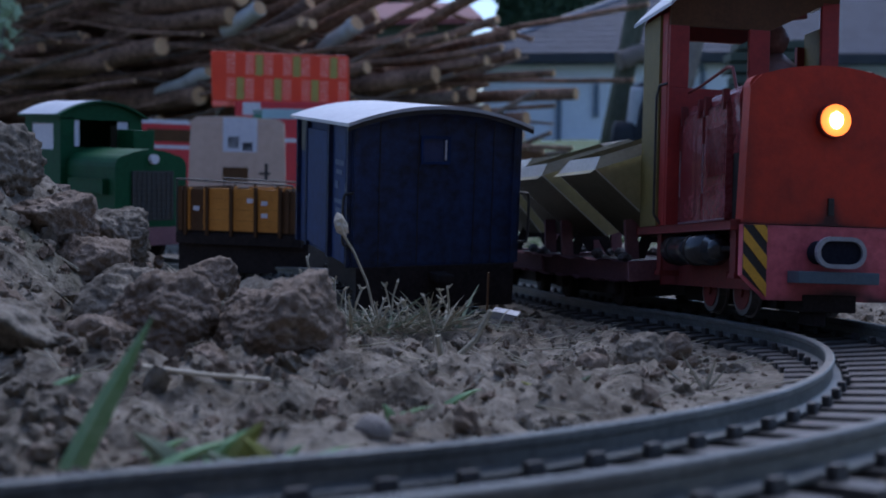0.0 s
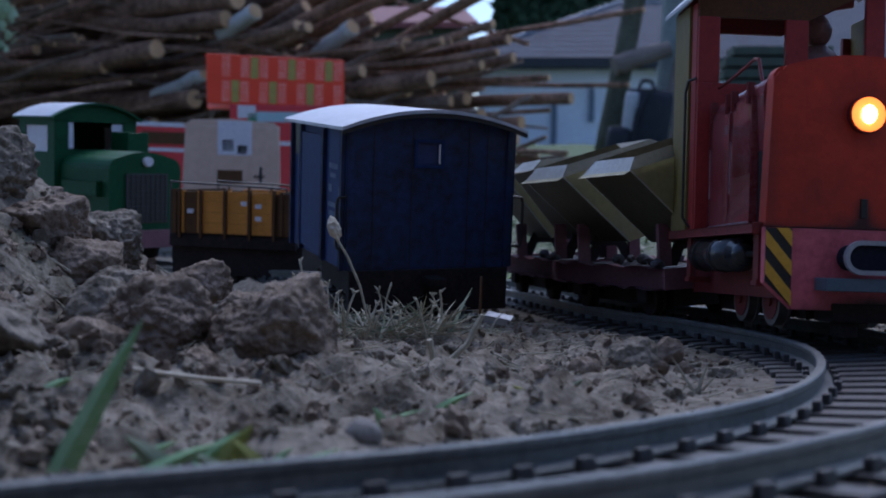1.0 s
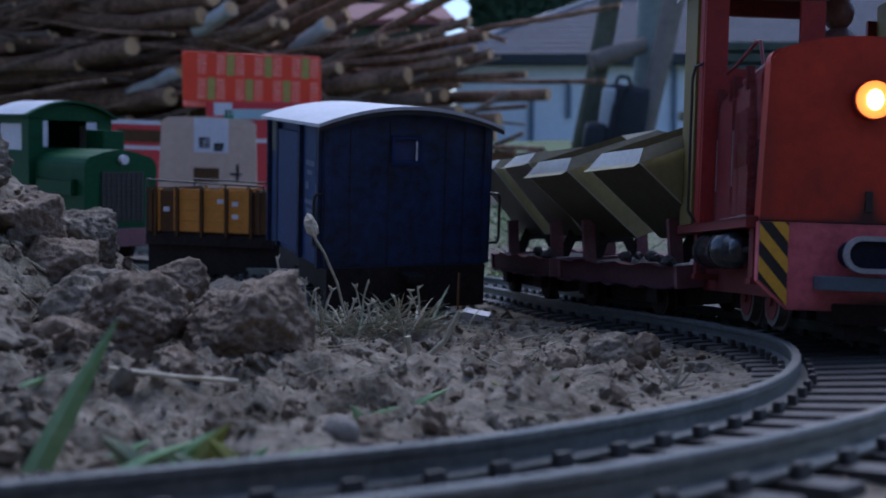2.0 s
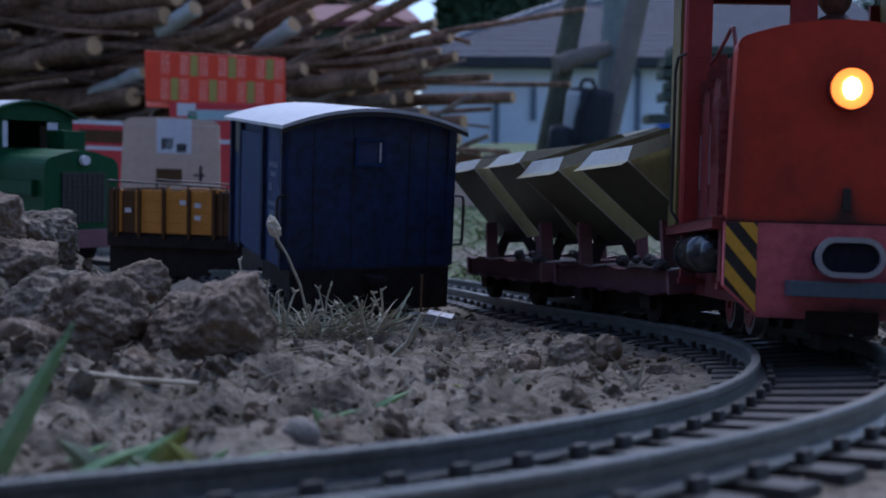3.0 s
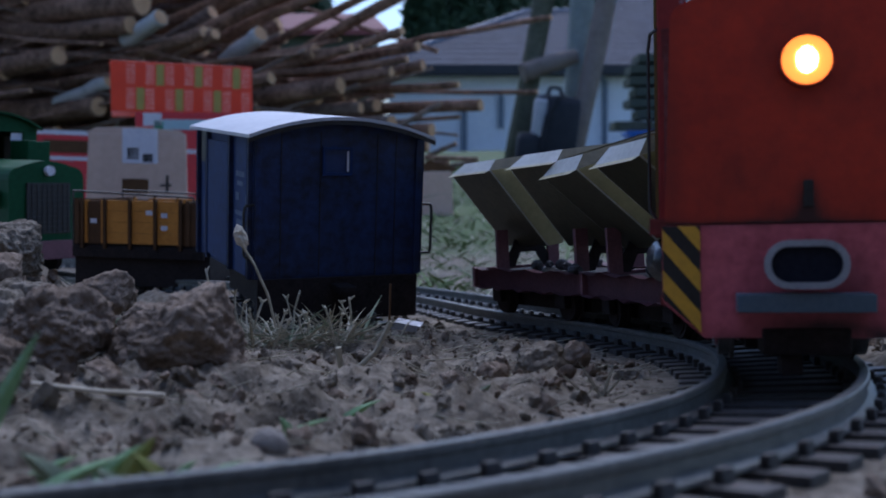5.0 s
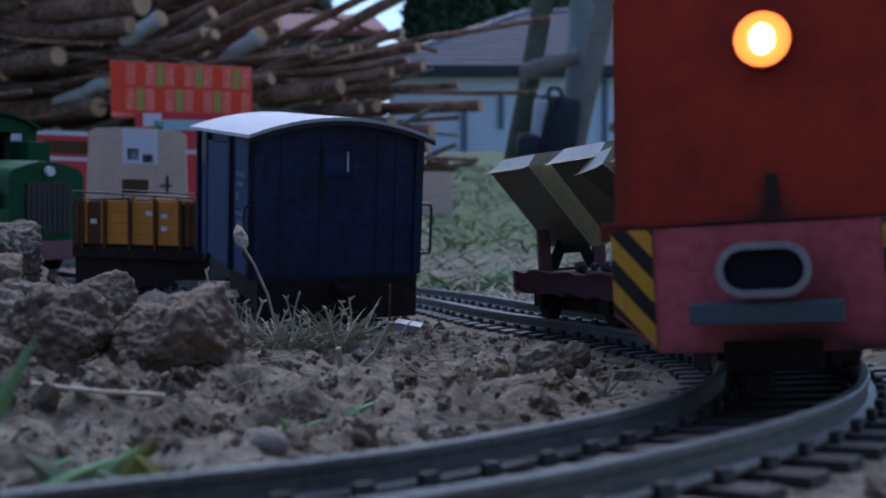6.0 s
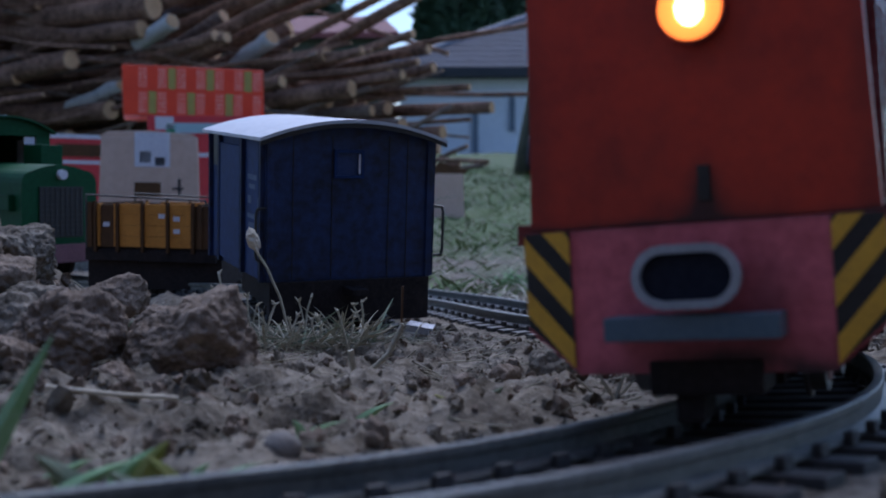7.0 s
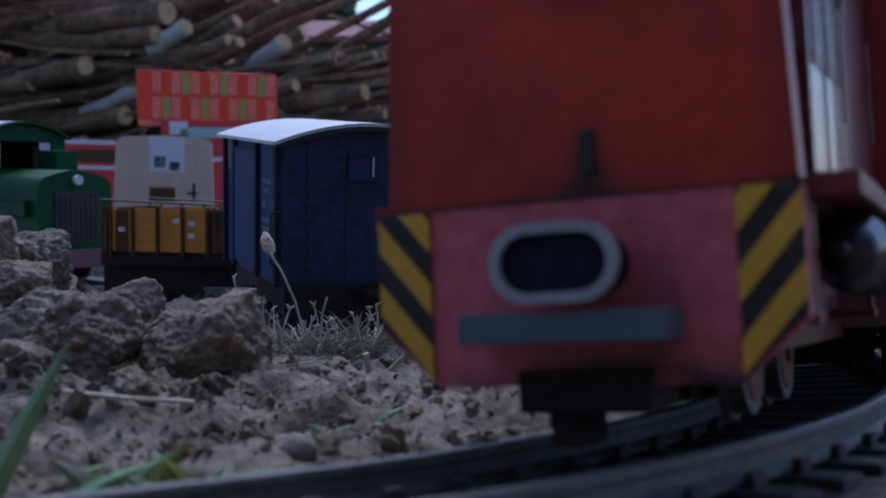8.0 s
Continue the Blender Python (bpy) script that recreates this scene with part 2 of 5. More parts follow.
def arch(w, z0, z1, rise, n=10):
    """An outline with a bowed top."""
    top = [(w - 2 * w * i / n, z1 + rise * (1 - ((2 * i / n) - 1) ** 2)) for i in range(n + 1)]
    return [(-w, z0), (w, z0)] + top


# ---------------------------------------------------------------- track geometry
def spline(P, n=24):
    P = np.array(P, float)
    P = np.vstack([2 * P[0] - P[1], P, 2 * P[-1] - P[-2]])
    out = []
    for i in range(1, len(P) - 2):
        a, b, c, d = P[i - 1:i + 3]
        for k in range(n):
            t = k / n
            out.append(0.5 * (2 * b + (c - a) * t + (2 * a - 5 * b + 4 * c - d) * t * t + (3 * b - a - 3 * c + d) * t ** 3))
    return np.array(out + [P[-2]])


# x, y, height of the rail head, cant in degrees; from the far end to the near end
MAIN = spline([(-0.75, 1.72, -0.014, 0), (-0.42, 1.55, -0.012, 0), (-0.19, 1.33, -0.009, -0.3), (-0.0469, 1.0875, -0.0038, -0.58), (0.0096, 0.9435, 0.0028, -1.22),
               (0.0535, 0.80, 0.0097, -1.85), (0.1095, 0.6696, 0.0168, -2.58), (0.1402, 0.5424, 0.0248, -3.41), (0.1302, 0.4231, 0.0330, -4.38),
               (0.0882, 0.3145, 0.0394, -5.38), (0.0125, 0.2275, 0.0444, -5.72), (-0.077, 0.1712, 0.0470, -5.22), (-0.1616, 0.1093, 0.0506, -4.28),
               (-0.25, 0.05, 0.056, -3), (-0.36, 0.0, 0.058, -2)])
SIDING = spline([(-0.068, 0.750, 0.0100, 0), (-0.10, 0.815, 0.0150, 0), (-0.134, 0.885, 0.0195, 0), (-0.20, 0.985, 0.014, 0), (-0.278, 1.035, 0.0105, 0),
                 (-0.33, 1.085, 0.007, 0), (-0.398, 1.15, 0.0040, 0), (-0.55, 1.25, 0.010, 0), (-0.68, 1.335, 0.012, 0)])


class Line:
    """A centreline that can be asked for its place by length."""

    def __init__(self, P):
        self.P = P
        self.s = np.concatenate([[0], np.cumsum(np.linalg.norm(np.diff(P[:, :3], axis=0), axis=1))])

    def at(self, s):
        p = [np.interp(s, self.s, self.P[:, k]) for k in range(4)]
        e = 0.006
        d = [np.interp(s + e, self.s, self.P[:, k]) - np.interp(s - e, self.s, self.P[:, k]) for k in range(3)]
        return Vector(p[:3]), Vector(d).normalized(), radians(p[3])

    def frame_at(self, s):
        """x to the right of travel, y along it, z up, with the cant."""
        p, d, c = self.at(s)
        side = d.cross(Vector((0, 0, 1))).normalized()
        up = side.cross(d)
        side = side * math.cos(c) + up * math.sin(c)
        up = side.cross(d)
        return Matrix(((side.x, d.x, up.x, p.x), (side.y, d.y, up.y, p.y), (side.z, d.z, up.z, p.z), (0, 0, 0, 1)))

    def near(self, x, y):
        s = np.linspace(0, self.s[-1], 6000)
        return s[np.hypot(np.interp(s, self.s, self.P[:, 0]) - x, np.interp(s, self.s, self.P[:, 1]) - y).argmin()]


main, siding = Line(MAIN), Line(SIDING)
RAILH = 0.0083


# ---------------------------------------------------------------- ground
GY = [-30, -0.5, 0.0, 0.23, 0.42, 0.67, 0.95, 1.2, 2.0, 3.0, 5.0, 8.0, 20.0, 60.0, 3000]
GZ = [0.05, 0.05, 0.044, 0.031, 0.019, 0.003, -0.012, -0.02, -0.02, -0.005, 0.05, 0.17, 0.62, 1.4, 1.6]


def smooth(a, b, x):
    t = min(1, max(0, (x - a) / (b - a)))
    return t * t * (3 - 2 * t)


def land(x, y, fine=True):
    z = float(np.interp(y, GY, GZ))
    near = smooth(3.0, 0.9, math.hypot(x, y))
    # the heap of dug soil
    ramp = smooth(-0.168, -0.338, x) * smooth(-0.95, -0.5, x)
    z += 0.118 * ramp * math.exp(-((y - 0.56) / 0.15) ** 2)
    z += 0.013 * smooth(0.02, -0.14, x) * smooth(-0.9, -0.4, x) * math.exp(-((y - 0.42) / 0.09) ** 2)
    z += 0.009 * smooth(-0.085, -0.15, x) * smooth(-0.9, -0.4, x) * math.exp(-((y - 0.645) / 0.05) ** 2)
    # the bank on which the standing train's track lies
    d2 = np.hypot(SIDING[:, 0] - x, SIDING[:, 1] - y)
    j = d2.argmin()
    k2 = smooth(0.10, 0.055, d2[j])
    z = z * (1 - k2) + (SIDING[j, 2] - 0.0125) * k2
    d1 = np.hypot(MAIN[:, 0] - x, MAIN[:, 1] - y)
    i = d1.argmin()
    k1 = smooth(0.10, 0.05, d1[i])
    t = MAIN[min(i + 1, len(MAIN) - 1), :2] - MAIN[max(i - 1, 0), :2]
    t = t / max(1e-6, math.hypot(*t))
    off = (x - MAIN[i, 0]) * t[1] - (y - MAIN[i, 1]) * t[0]
    bed = MAIN[i, 2] - 0.0112 + off * math.sin(radians(MAIN[i, 3]))
    if fine:
        p = Vector((x, y, 0.3))
        rough = 0.0070 * (1 - max(0.85 * k1, 0.35 * k2)) * near + 0.003 * near * ramp
        z += rough * (1.2 * noise.noise(p * 22) + 0.9 * noise.noise(p * 55) + 0.7 * noise.noise(p * 130) + 0.45 * noise.noise(p * 260))
        z += 0.020 * ramp * near * (0.4 - abs(noise.noise(p * 16 + Vector((3, 1, 0)))))
        # clods packed side by side, with cracks between them
        cell = noise.voronoi(p * 34 + Vector((0.4 * noise.noise(p * 60), 0.4 * noise.noise(p * 60 + Vector((7, 0, 0))), 0)))[0]
        patch = smooth(-0.15, 0.25, noise.noise(p * 7 + Vector((2, 5, 0)))) * (1 - 0.9 * max(k1, k2)) * near
        z += (0.0050 * min(0.6, cell[1] - cell[0]) - 0.0015) * patch * (0.55 + 0.9 * smooth(0.0, -0.15, x))
        z += 0.03 * smooth(1.5, 6, math.hypot(x, y)) * noise.noise(p * 2.1)
    # soil banked up along the outside of the curve
    bank = 0.0065 * smooth(0.041, 0.054, -off) * smooth(0.15, 0.07, -off) * smooth(0.62, 0.45, y) * smooth(0.25, 0.32, y) * (x > 0)
    if fine:
        bank *= 1 + 0.8 * noise.noise(Vector((x * 45, y * 45, 2)))
    return bank + z * (1 - k1) + (bed + (0.0012 * noise.noise(Vector((x, y, 0)) * 150) if fine else 0)) * k1


def spaced(a, b, fine, coarse):
    """Steps that are fine between a and b and grow outside."""
    v = list(np.arange(a, b, fine))
    up, down, s = b, a, fine
    while up < coarse:
        s *= 1.13
        up += s
        down -= s
        v += [up, down]
    return sorted(v)


def make_ground():
    xs = spaced(-0.42, 0.34, 0.0036, 2200)
    ys = [y for y in spaced(0.18, 0.86, 0.0036, 3000) if y > -40]
    nx = len(xs)
    verts = [(x, y, land(x, y)) for y in ys for x in xs]
    faces = [(j * nx + i, j * nx + i + 1, (j + 1) * nx + i + 1, (j + 1) * nx + i) for j in range(len(ys) - 1) for i in range(nx - 1)]
    me = bpy.data.meshes.new("ground")
    me.from_pydata(verts, [], faces)
    me.polygons.foreach_set("use_smooth", [True] * len(faces))
    # field grass tint further off, dry soil near
    m = SOIL.copy()
    nt = m.node_tree
    b = nt.nodes["Principled BSDF"]
    tc = nt.nodes.new("ShaderNodeTexCoord")
    sep = nt.nodes.new("ShaderNodeSeparateXYZ")
    nt.links.new(tc.outputs["Object"], sep.inputs[0])
    nz = nt.nodes.new("ShaderNodeTexNoise")
    nz.inputs["Scale"].default_value, nz.inputs["Detail"].default_value = 5, 6
    nt.links.new(tc.outputs["Object"], nz.inputs["Vector"])
    mr = nt.nodes.new("ShaderNodeMapRange")
    mr.inputs[1].default_value, mr.inputs[2].default_value, mr.inputs[3].default_value, mr.inputs[4].default_value = 1.2, 2.4, -0.22, 0.30
    nt.links.new(sep.outputs[1], mr.inputs[0])
    ad = nt.nodes.new("ShaderNodeMath")
    ad.use_clamp = True
    nt.links.new(mr.outputs[0], ad.inputs[0])
    nt.links.new(nz.outputs["Fac"], ad.inputs[1])
    rp = nt.nodes.new("ShaderNodeValToRGB")
    rp.color_ramp.elements[0].position, rp.color_ramp.elements[1].position = 0.40, 0.80
    nt.links.new(ad.outputs[0], rp.inputs[0])
    mx = nt.nodes.new("ShaderNodeMix")
    mx.data_type = "RGBA"
    old = b.inputs["Base Color"].links[0].from_socket
    nt.links.new(rp.outputs[0], mx.inputs["Factor"])
    nt.links.new(old, mx.inputs["A"])
    mx.inputs["B"].default_value = (0.10, 0.135, 0.06, 1)
    nt.links.new(mx.outputs["Result"], b.inputs["Base Color"])
    me.materials.append(m)
    return tagged(new("ground", me), "dry crumbly dug soil running into a grassy field", "ground", kind="structure")


ground = make_ground()

# unseen wall added behind the camera to block sky light from front faces
bm = bmesh.new()
add_box(bm, -5, 5, -0.85, -0.6, -0.5, 1.15)
tagged(part("shading_wall", bm, material("dark rendered wall", (0.12, 0.105, 0.095), (0.17, 0.15, 0.135), 3, 0.9, bump=0.3)), "unseen dark wall added to shade the near track", "wall", kind="structure")


# ---------------------------------------------------------------- tracks
def sweep(bm, line, s0, s1, off, profile, step=0.008):
    """A rail: the profile (side, height) carried along the line."""
    rings = []
    n = max(2, int((s1 - s0) / step))
    for k in range(n + 1):
        M = line.frame_at(s0 + (s1 - s0) * k / n)
        rings.append([bm.verts.new(M @ Vector((off + u, 0, w))) for u, w in profile])
    m = len(profile)
    for a, b in zip(rings[:-1], rings[1:]):
        for i in range(m):
            bm.faces.new((a[i], a[(i + 1) % m], b[(i + 1) % m], b[i]))
    bm.faces.new(rings[0])
    bm.faces.new(rings[-1][::-1])


H = RAILH
PROFILE = [(-0.0037, -H), (0.0037, -H), (0.0037, -H + 0.0010), (0.0008, -H + 0.0022), (0.0008, -0.0030), (0.0017, -0.0022), (0.0017, -0.0004), (0.0013, 0.0),
           (-0.0013, 0.0), (-0.0017, -0.0004), (-0.0017, -0.0022), (-0.0008, -0.0030), (-0.0008, -H + 0.0022), (-0.0037, -H + 0.0010)]


def sleeper_mesh():
    bm = bmesh.new()
    add_box(bm, -0.0405, 0.0405, -0.0052, 0.0052, -H - 0.0055, -H - 0.0002, 0.0007)
    for sx in (-1, 1):
        for so in (-1, 1):
            x = sx * 0.02375 + so * 0.0052
            add_box(bm, x - 0.0013, x + 0.0013, -0.0024, 0.0024, -H - 0.0004, -H + 0.0032, 0.0007)
    me = bpy.data.meshes.new("sleeper")
    bmesh.ops.recalc_face_normals(bm, faces=bm.faces[:])
    bm.to_mesh(me)
    bm.free()
    me.materials.append(SLEEPER)
    return me


SLEEPERS = sleeper_mesh()


def make_track(name, line, label, pitch=0.0192):
    t = thing(name, label, "railway track")
    L = line.s[-1]
    for off in (-0.02375, 0.02375):
        bm = bmesh.new()
        sweep(bm, line, 0.0, L, off, PROFILE)
        part("rail", bm, RAIL, t, "dull grey steel model rail")
    r = random.Random(4)
    for k in range(int(L / pitch)):
        M = line.frame_at((k + 0.5) * pitch) @ pose(r.uniform(-0.0006, 0.0006), 0, 0, 0, 0, r.uniform(-0.8, 0.8))
        shared("sleeper", SLEEPERS, t, M)
    return t


make_track("model_track", main, "curved garden railway track with black sleepers on soil")
make_track("siding_track", siding, "garden railway track under the standing train")


WINBLUE = material("dull blue glass", (0.05, 0.075, 0.17), (0.035, 0.055, 0.13), 60, 0.25)


# ---------------------------------------------------------------- wheels shared by the trains
def wheel(parent, x, y, r, rim_mat, face_mat, name="wheel"):
    """One flanged wheel; the tread is the wheel, its face a sub-part."""
    sx = 1 if x > 0 else -1
    bm = bmesh.new()
    add_rod(bm, (x - sx * 0.0034, y, r), (x - sx * 0.0022, y, r), r + 0.0016, seg=24)
    add_rod(bm, (x - sx * 0.0022, y, r), (x + sx * 0.0022, y, r), r, seg=24)
    w = part(name, bm, rim_mat, parent, "worn steel wheel")
    bm = bmesh.new()
    add_rod(bm, (x + sx * 0.0021, y, r), (x + sx * 0.0027, y, r), r * 0.78, seg=20)
    add_rod(bm, (x + sx * 0.0025, y, r), (x + sx * 0.0038, y, r), r * 0.25, seg=12)
    part("wheel_face", bm, face_mat, w)
    return w


def axle(parent, y, r):
    bm = bmesh.new()
    add_rod(bm, (-0.021, y, r), (0.021, y, r), 0.0022, seg=8)
    part("axle", bm, DARK, parent)


# ---------------------------------------------------------------- red locomotive; front at y = 0, rails at z = 0
def clip_poly(poly, n, d):
    out = []
    for i in range(len(poly)):
        p, q = poly[i], poly[(i + 1) % len(poly)]
        a, b = p[0] * n[0] + p[1] * n[1] - d, q[0] * n[0] + q[1] * n[1] - d
        if a >= 0:
            out.append(p)
        if (a < 0) != (b < 0):
            t = a / (a - b)
            out.append((p[0] + t * (q[0] - p[0]), p[1] + t * (q[1] - p[1])))
    return out


def ring_oval(bm, cx, cz, w, h, thick, y0, y1, n=10):
    def oval(a, b):
        pts = []
        for s in (1, -1):
            for i in range(n + 1):
                t = math.pi * (i / n - 0.5)
                pts.append((cx + s * (a - b) + s * b * math.cos(t), cz + s * b * math.sin(t)))
        return pts
    o, i = oval(w, h), oval(w - thick, h - thick)
    V = [[bm.verts.new((x, y, z)) for x, z in L] for L, y in ((o, y0), (i, y0), (o, y1), (i, y1))]
    m = len(o)
    for k in range(m):
        l = (k + 1) % m
        bm.faces.new((V[0][k], V[0][l], V[1][l], V[1][k]))
        bm.faces.new((V[2][k], V[3][k], V[3][l], V[2][l]))
        bm.faces.new((V[0][k], V[2][k], V[2][l], V[0][l]))
        bm.faces.new((V[1][k], V[1][l], V[3][l], V[3][k]))
    return i


def hood_outline(w0, w1, z0, z1, rise, r=0.006):
    """Rounded shoulders and a gently bowed top."""
    pts = [(-w0, z0), (w0, z0)]
    for i in range(5):
        t = math.pi / 2 * i / 4
        pts.append((w1 - r + r * math.cos(t), z1 - r + r * math.sin(t)))
    for i in range(1, 8):
        u = (w1 - r) * (1 - 2 * i / 8)
        pts.append((u, z1 + rise * (1 - (u / (w1 - r)) ** 2)))
    for i in range(5):
        t = math.pi / 2 + math.pi / 2 * i / 4
        pts.append((-w1 + r + r * math.cos(t), z1 - r + r * math.sin(t)))
    return pts


# the hood sits a little askew behind the bonnet front, the running boards to one side
OFF = 0.003
ASKEW = Matrix.Translation((0, 0.012, 0)) @ Matrix.Rotation(radians(-3.2), 4, "Z") @ Matrix.Translation((0, -0.012, 0))


def red_locomotive():
    t = thing("diesel_locomotive", "red model field railway locomotive with a lit round headlamp", "model train")
    # buffer beam with cut lower corners
    bm = bmesh.new()
    face = [(-0.0315, 0.0095), (0.0315, 0.0095), (0.045, 0.0215), (0.045, 0.047), (-0.045, 0.047), (-0.045, 0.0215)]
    add_prism(bm, face, 0.0, 0.005)
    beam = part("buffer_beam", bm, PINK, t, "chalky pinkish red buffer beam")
    for s in (-1, 1):
        panel = [(s * 0.0325, 0.0112), (s * 0.0448, 0.0222), (s * 0.0448, 0.0468), (s * 0.0325, 0.0468)]
        bm = bmesh.new()
        add_prism(bm, panel, -0.0006, 0.0002)
        board = part("warning_panel", bm, BLACK, t, "black and yellow striped warning panel")
        c0 = s * 0.0325
        for k in range(-3, 4):
            n = (-s * 0.76, 0.65)
            lo = 0.0160 + k * 0.0088
            poly = clip_poly([(p[0] - c0, p[1]) for p in panel], n, lo)
            poly = clip_poly(poly, (-n[0], -n[1]), -(lo + 0.0044)) if poly else []
            if len(poly) > 2:
                bm = bmesh.new()
                add_prism(bm, [(p[0] + c0, p[1]) for p in poly], -0.0010, -0.0005)
                part("stripe", bm, YELLOW, board)
    # coupling pocket and step bar
    bm = bmesh.new()
    inner = ring_oval(bm, 0.0, 0.0339, 0.0131, 0.0078, 0.0021, -0.0145, -0.0120)
    ring = part("coupling_ring", bm, STEEL, t, "grey oval coupling ring", smooth=False)
    # solid plug, its dark colour stands for the hollow's shade
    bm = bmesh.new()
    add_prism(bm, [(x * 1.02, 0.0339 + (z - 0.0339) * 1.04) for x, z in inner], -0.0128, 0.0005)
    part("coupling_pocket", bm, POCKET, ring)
    box_part("step_bar", t, BLUEGREY, -0.0212, 0.0212, -0.0125, 0.0005, 0.0185, 0.0245, 0.0006, "blue grey step bar")
    # hood
    bm = bmesh.new()
    add_prism(bm, hood_outline(0.0440, 0.0415, 0.0475, 0.1225, 0.006), 0.003, 0.012)
    bmesh.ops.bevel(bm, geom=[e for e in bm.edges if all(v.co.y < 0.004 for v in e.verts) and min(v.co.z for v in e.verts) > 0.05], offset=0.0015, segments=2, affect="EDGES")
    nose = part("nose", bm, RED, t, "red bonnet front")
    bm = bmesh.new()
    add_prism(bm, hood_outline(0.0385, 0.0425, 0.0475, 0.1210, 0.005, 0.0095), 0.012, 0.108)
    part("hood", bm, SIDERED, t, "glossy dark red engine hood")
    # dark boxes painted in place of the shade between bonnet front and doors
    for q in (-1, 1):
        box_part("gap_shade", t, DARK, q * 0.0340, q * 0.0408, 0.0122, 0.0236, 0.049, 0.1130, 0, "dark box for the shaded gap behind the bonnet front")
    bm = bmesh.new()
    add_box(bm, 0.001, 0.0042, 0.0023, 0.0034, 0.0525, 0.0615, 0.0004)
    part("slot", bm, BLACK, nose)
    # side doors, hinges and the rail over them
    for s in (-1, 1):
        for a, b in ((0.024, 0.0630), (0.0636, 0.1045)):
            door = box_part("side_door", t, SIDERED, s * 0.0366, s * 0.0440, a, b, 0.0505, 0.1115, 0.0006, "glossy weathered dark red side door")
            box_part("worn_edge", door, WORN, s * 0.0421, s * 0.0445, a, b, 0.0500, 0.0509)
            box_part("worn_edge", door, WORN, s * 0.0421, s * 0.0444, b - 0.0008, b, 0.066, 0.1115)
            for q in (a + 0.004, b - 0.006):
                box_part("hinge", door, REDDARK, s * 0.0421, s * 0.0452, q, q + 0.0022, 0.1085, 0.1185, 0.0003)
            box_part("latch", door, REDDARK, s * 0.0436, s * 0.0450, b - 0.0012, b - 0.0002, 0.093, 0.108)
        for q in np.linspace(0.028, 0.056, 12):
            box_part("louvre", t, SIDERED, s * 0.0438, s * 0.0445, q, q + 0.0011, 0.074, 0.100)
        bm = bmesh.new()
        add_tube(bm, [(s * 0.0378, 0.030, 0.1195), (s * 0.0386, 0.034, 0.1310), (s * 0.0386, 0.042, 0.1325), (s * 0.0396, 0.085, 0.1285), (s * 0.0406, 0.102, 0.1275)], 0.0009)
        part("hand_rail", bm, REDDARK, t)
        box_part("running_board", t, REDDARK, OFF + s * 0.0420, OFF + s * 0.0515, 0.006, 0.153, 0.0445, 0.0490, 0.0006)
        box_part("side_frame", t, REDDARK, s * 0.0300, s * 0.0330, 0.004, 0.151, 0.0140, 0.0445, 0.0006)
        for y in (0.008, 0.118):
            box_part("step", t, REDDARK, s * 0.034, s * 0.0455, y, y + 0.009, 0.020, 0.0225, 0.0003)
            box_part("step_hanger", t, REDDARK, s * 0.0435, s * 0.0448, y + 0.001, y + 0.008, 0.021, 0.0445)
        # air tank
        bm = bmesh.new()
        add_rod(bm, (OFF + s * 0.0455, 0.040, 0.0348), (OFF + s * 0.0455, 0.102, 0.0348), 0.0088, seg=24)
        add_rod(bm, (OFF + s * 0.0455, 0.030, 0.0348), (OFF + s * 0.0455, 0.040, 0.0348), 0.0045, 0.0088, seg=24)
        tank = part("air_tank", bm, TANK, t, "glossy black air tank", smooth=True)
        for name, y, yy, r in (("strap", 0.064, 0.066, 0.0092), ("strap", 0.092, 0.094, 0.0092), ("pipe", 0.016, 0.031, 0.0015)):
            bm = bmesh.new()
            add_rod(bm, (OFF + s * 0.0455, y, 0.0348), (OFF + s * 0.0455, yy, 0.0348), r, seg=24)
            part(name, bm, DARK, tank)
    box_part("underframe", t, DARK, -0.029, 0.029, 0.010, 0.150, 0.014, 0.044)
    # dark box added between the wheels to stand for the shade under there
    box_part("under_shade_fill", t, DARK, -0.017, 0.017, 0.020, 0.150, 0.0045, 0.018)
    box_part("coupler_box", t, DARK, -0.013, 0.015, -0.002, 0.020, 0.0040, 0.0128, 0.001, "sooty coupler box under the beam")
    box_part("coupler_hook", t, DARK, -0.0070, 0.0000, 0.000, 0.016, -0.0030, 0.0045, 0.001)
    # headlamp
    lx, lz = 0.0022, 0.1005
    bm = bmesh.new()
    add_rod(bm, (lx, 0.004, lz), (lx, -0.0008, lz), 0.0088, seg=28)
    lamp = part("headlamp", bm, REDDARK, t, "round lit headlamp")
    bm = bmesh.new()
    add_rod(bm, (lx, 0.0, lz), (lx, -0.0012, lz), 0.0080, seg=28)
    part("lens", bm, LAMP, lamp, "glowing orange lens")
    bm = bmesh.new()
    add_lump(bm, (lx, -0.0012, lz), 0.0036, 0.0, 2, 1.25)
    part("bulb", bm, LAMPCORE, lamp, "glowing bulb")
    # cab
    # the roof sits crooked, higher over the off side
    gable = [(-0.0465, 0.1680), (0.0165, 0.1680), (0.0490, 0.1850), (0.0600, 0.1870)]
    gable += [(x + 0.0067, z + 0.14 * (x + 0.0593)) for x, z in arch(0.0532, 0.1680, 0.1780, 0.0240)[2:]]
    box_part("cab_front", t, CABRED, -0.0465, 0.0600, 0.108, 0.111, 0.049, 0.1310, 0.0004, "red cab front panel")
    bm = bmesh.new()
    add_prism(bm, gable, 0.108, 0.111)
    # dark brown here carries the shade under the roof overhang
    part("lintel", bm, BROWN, t, "lintel coloured dark for the shade under the roof")
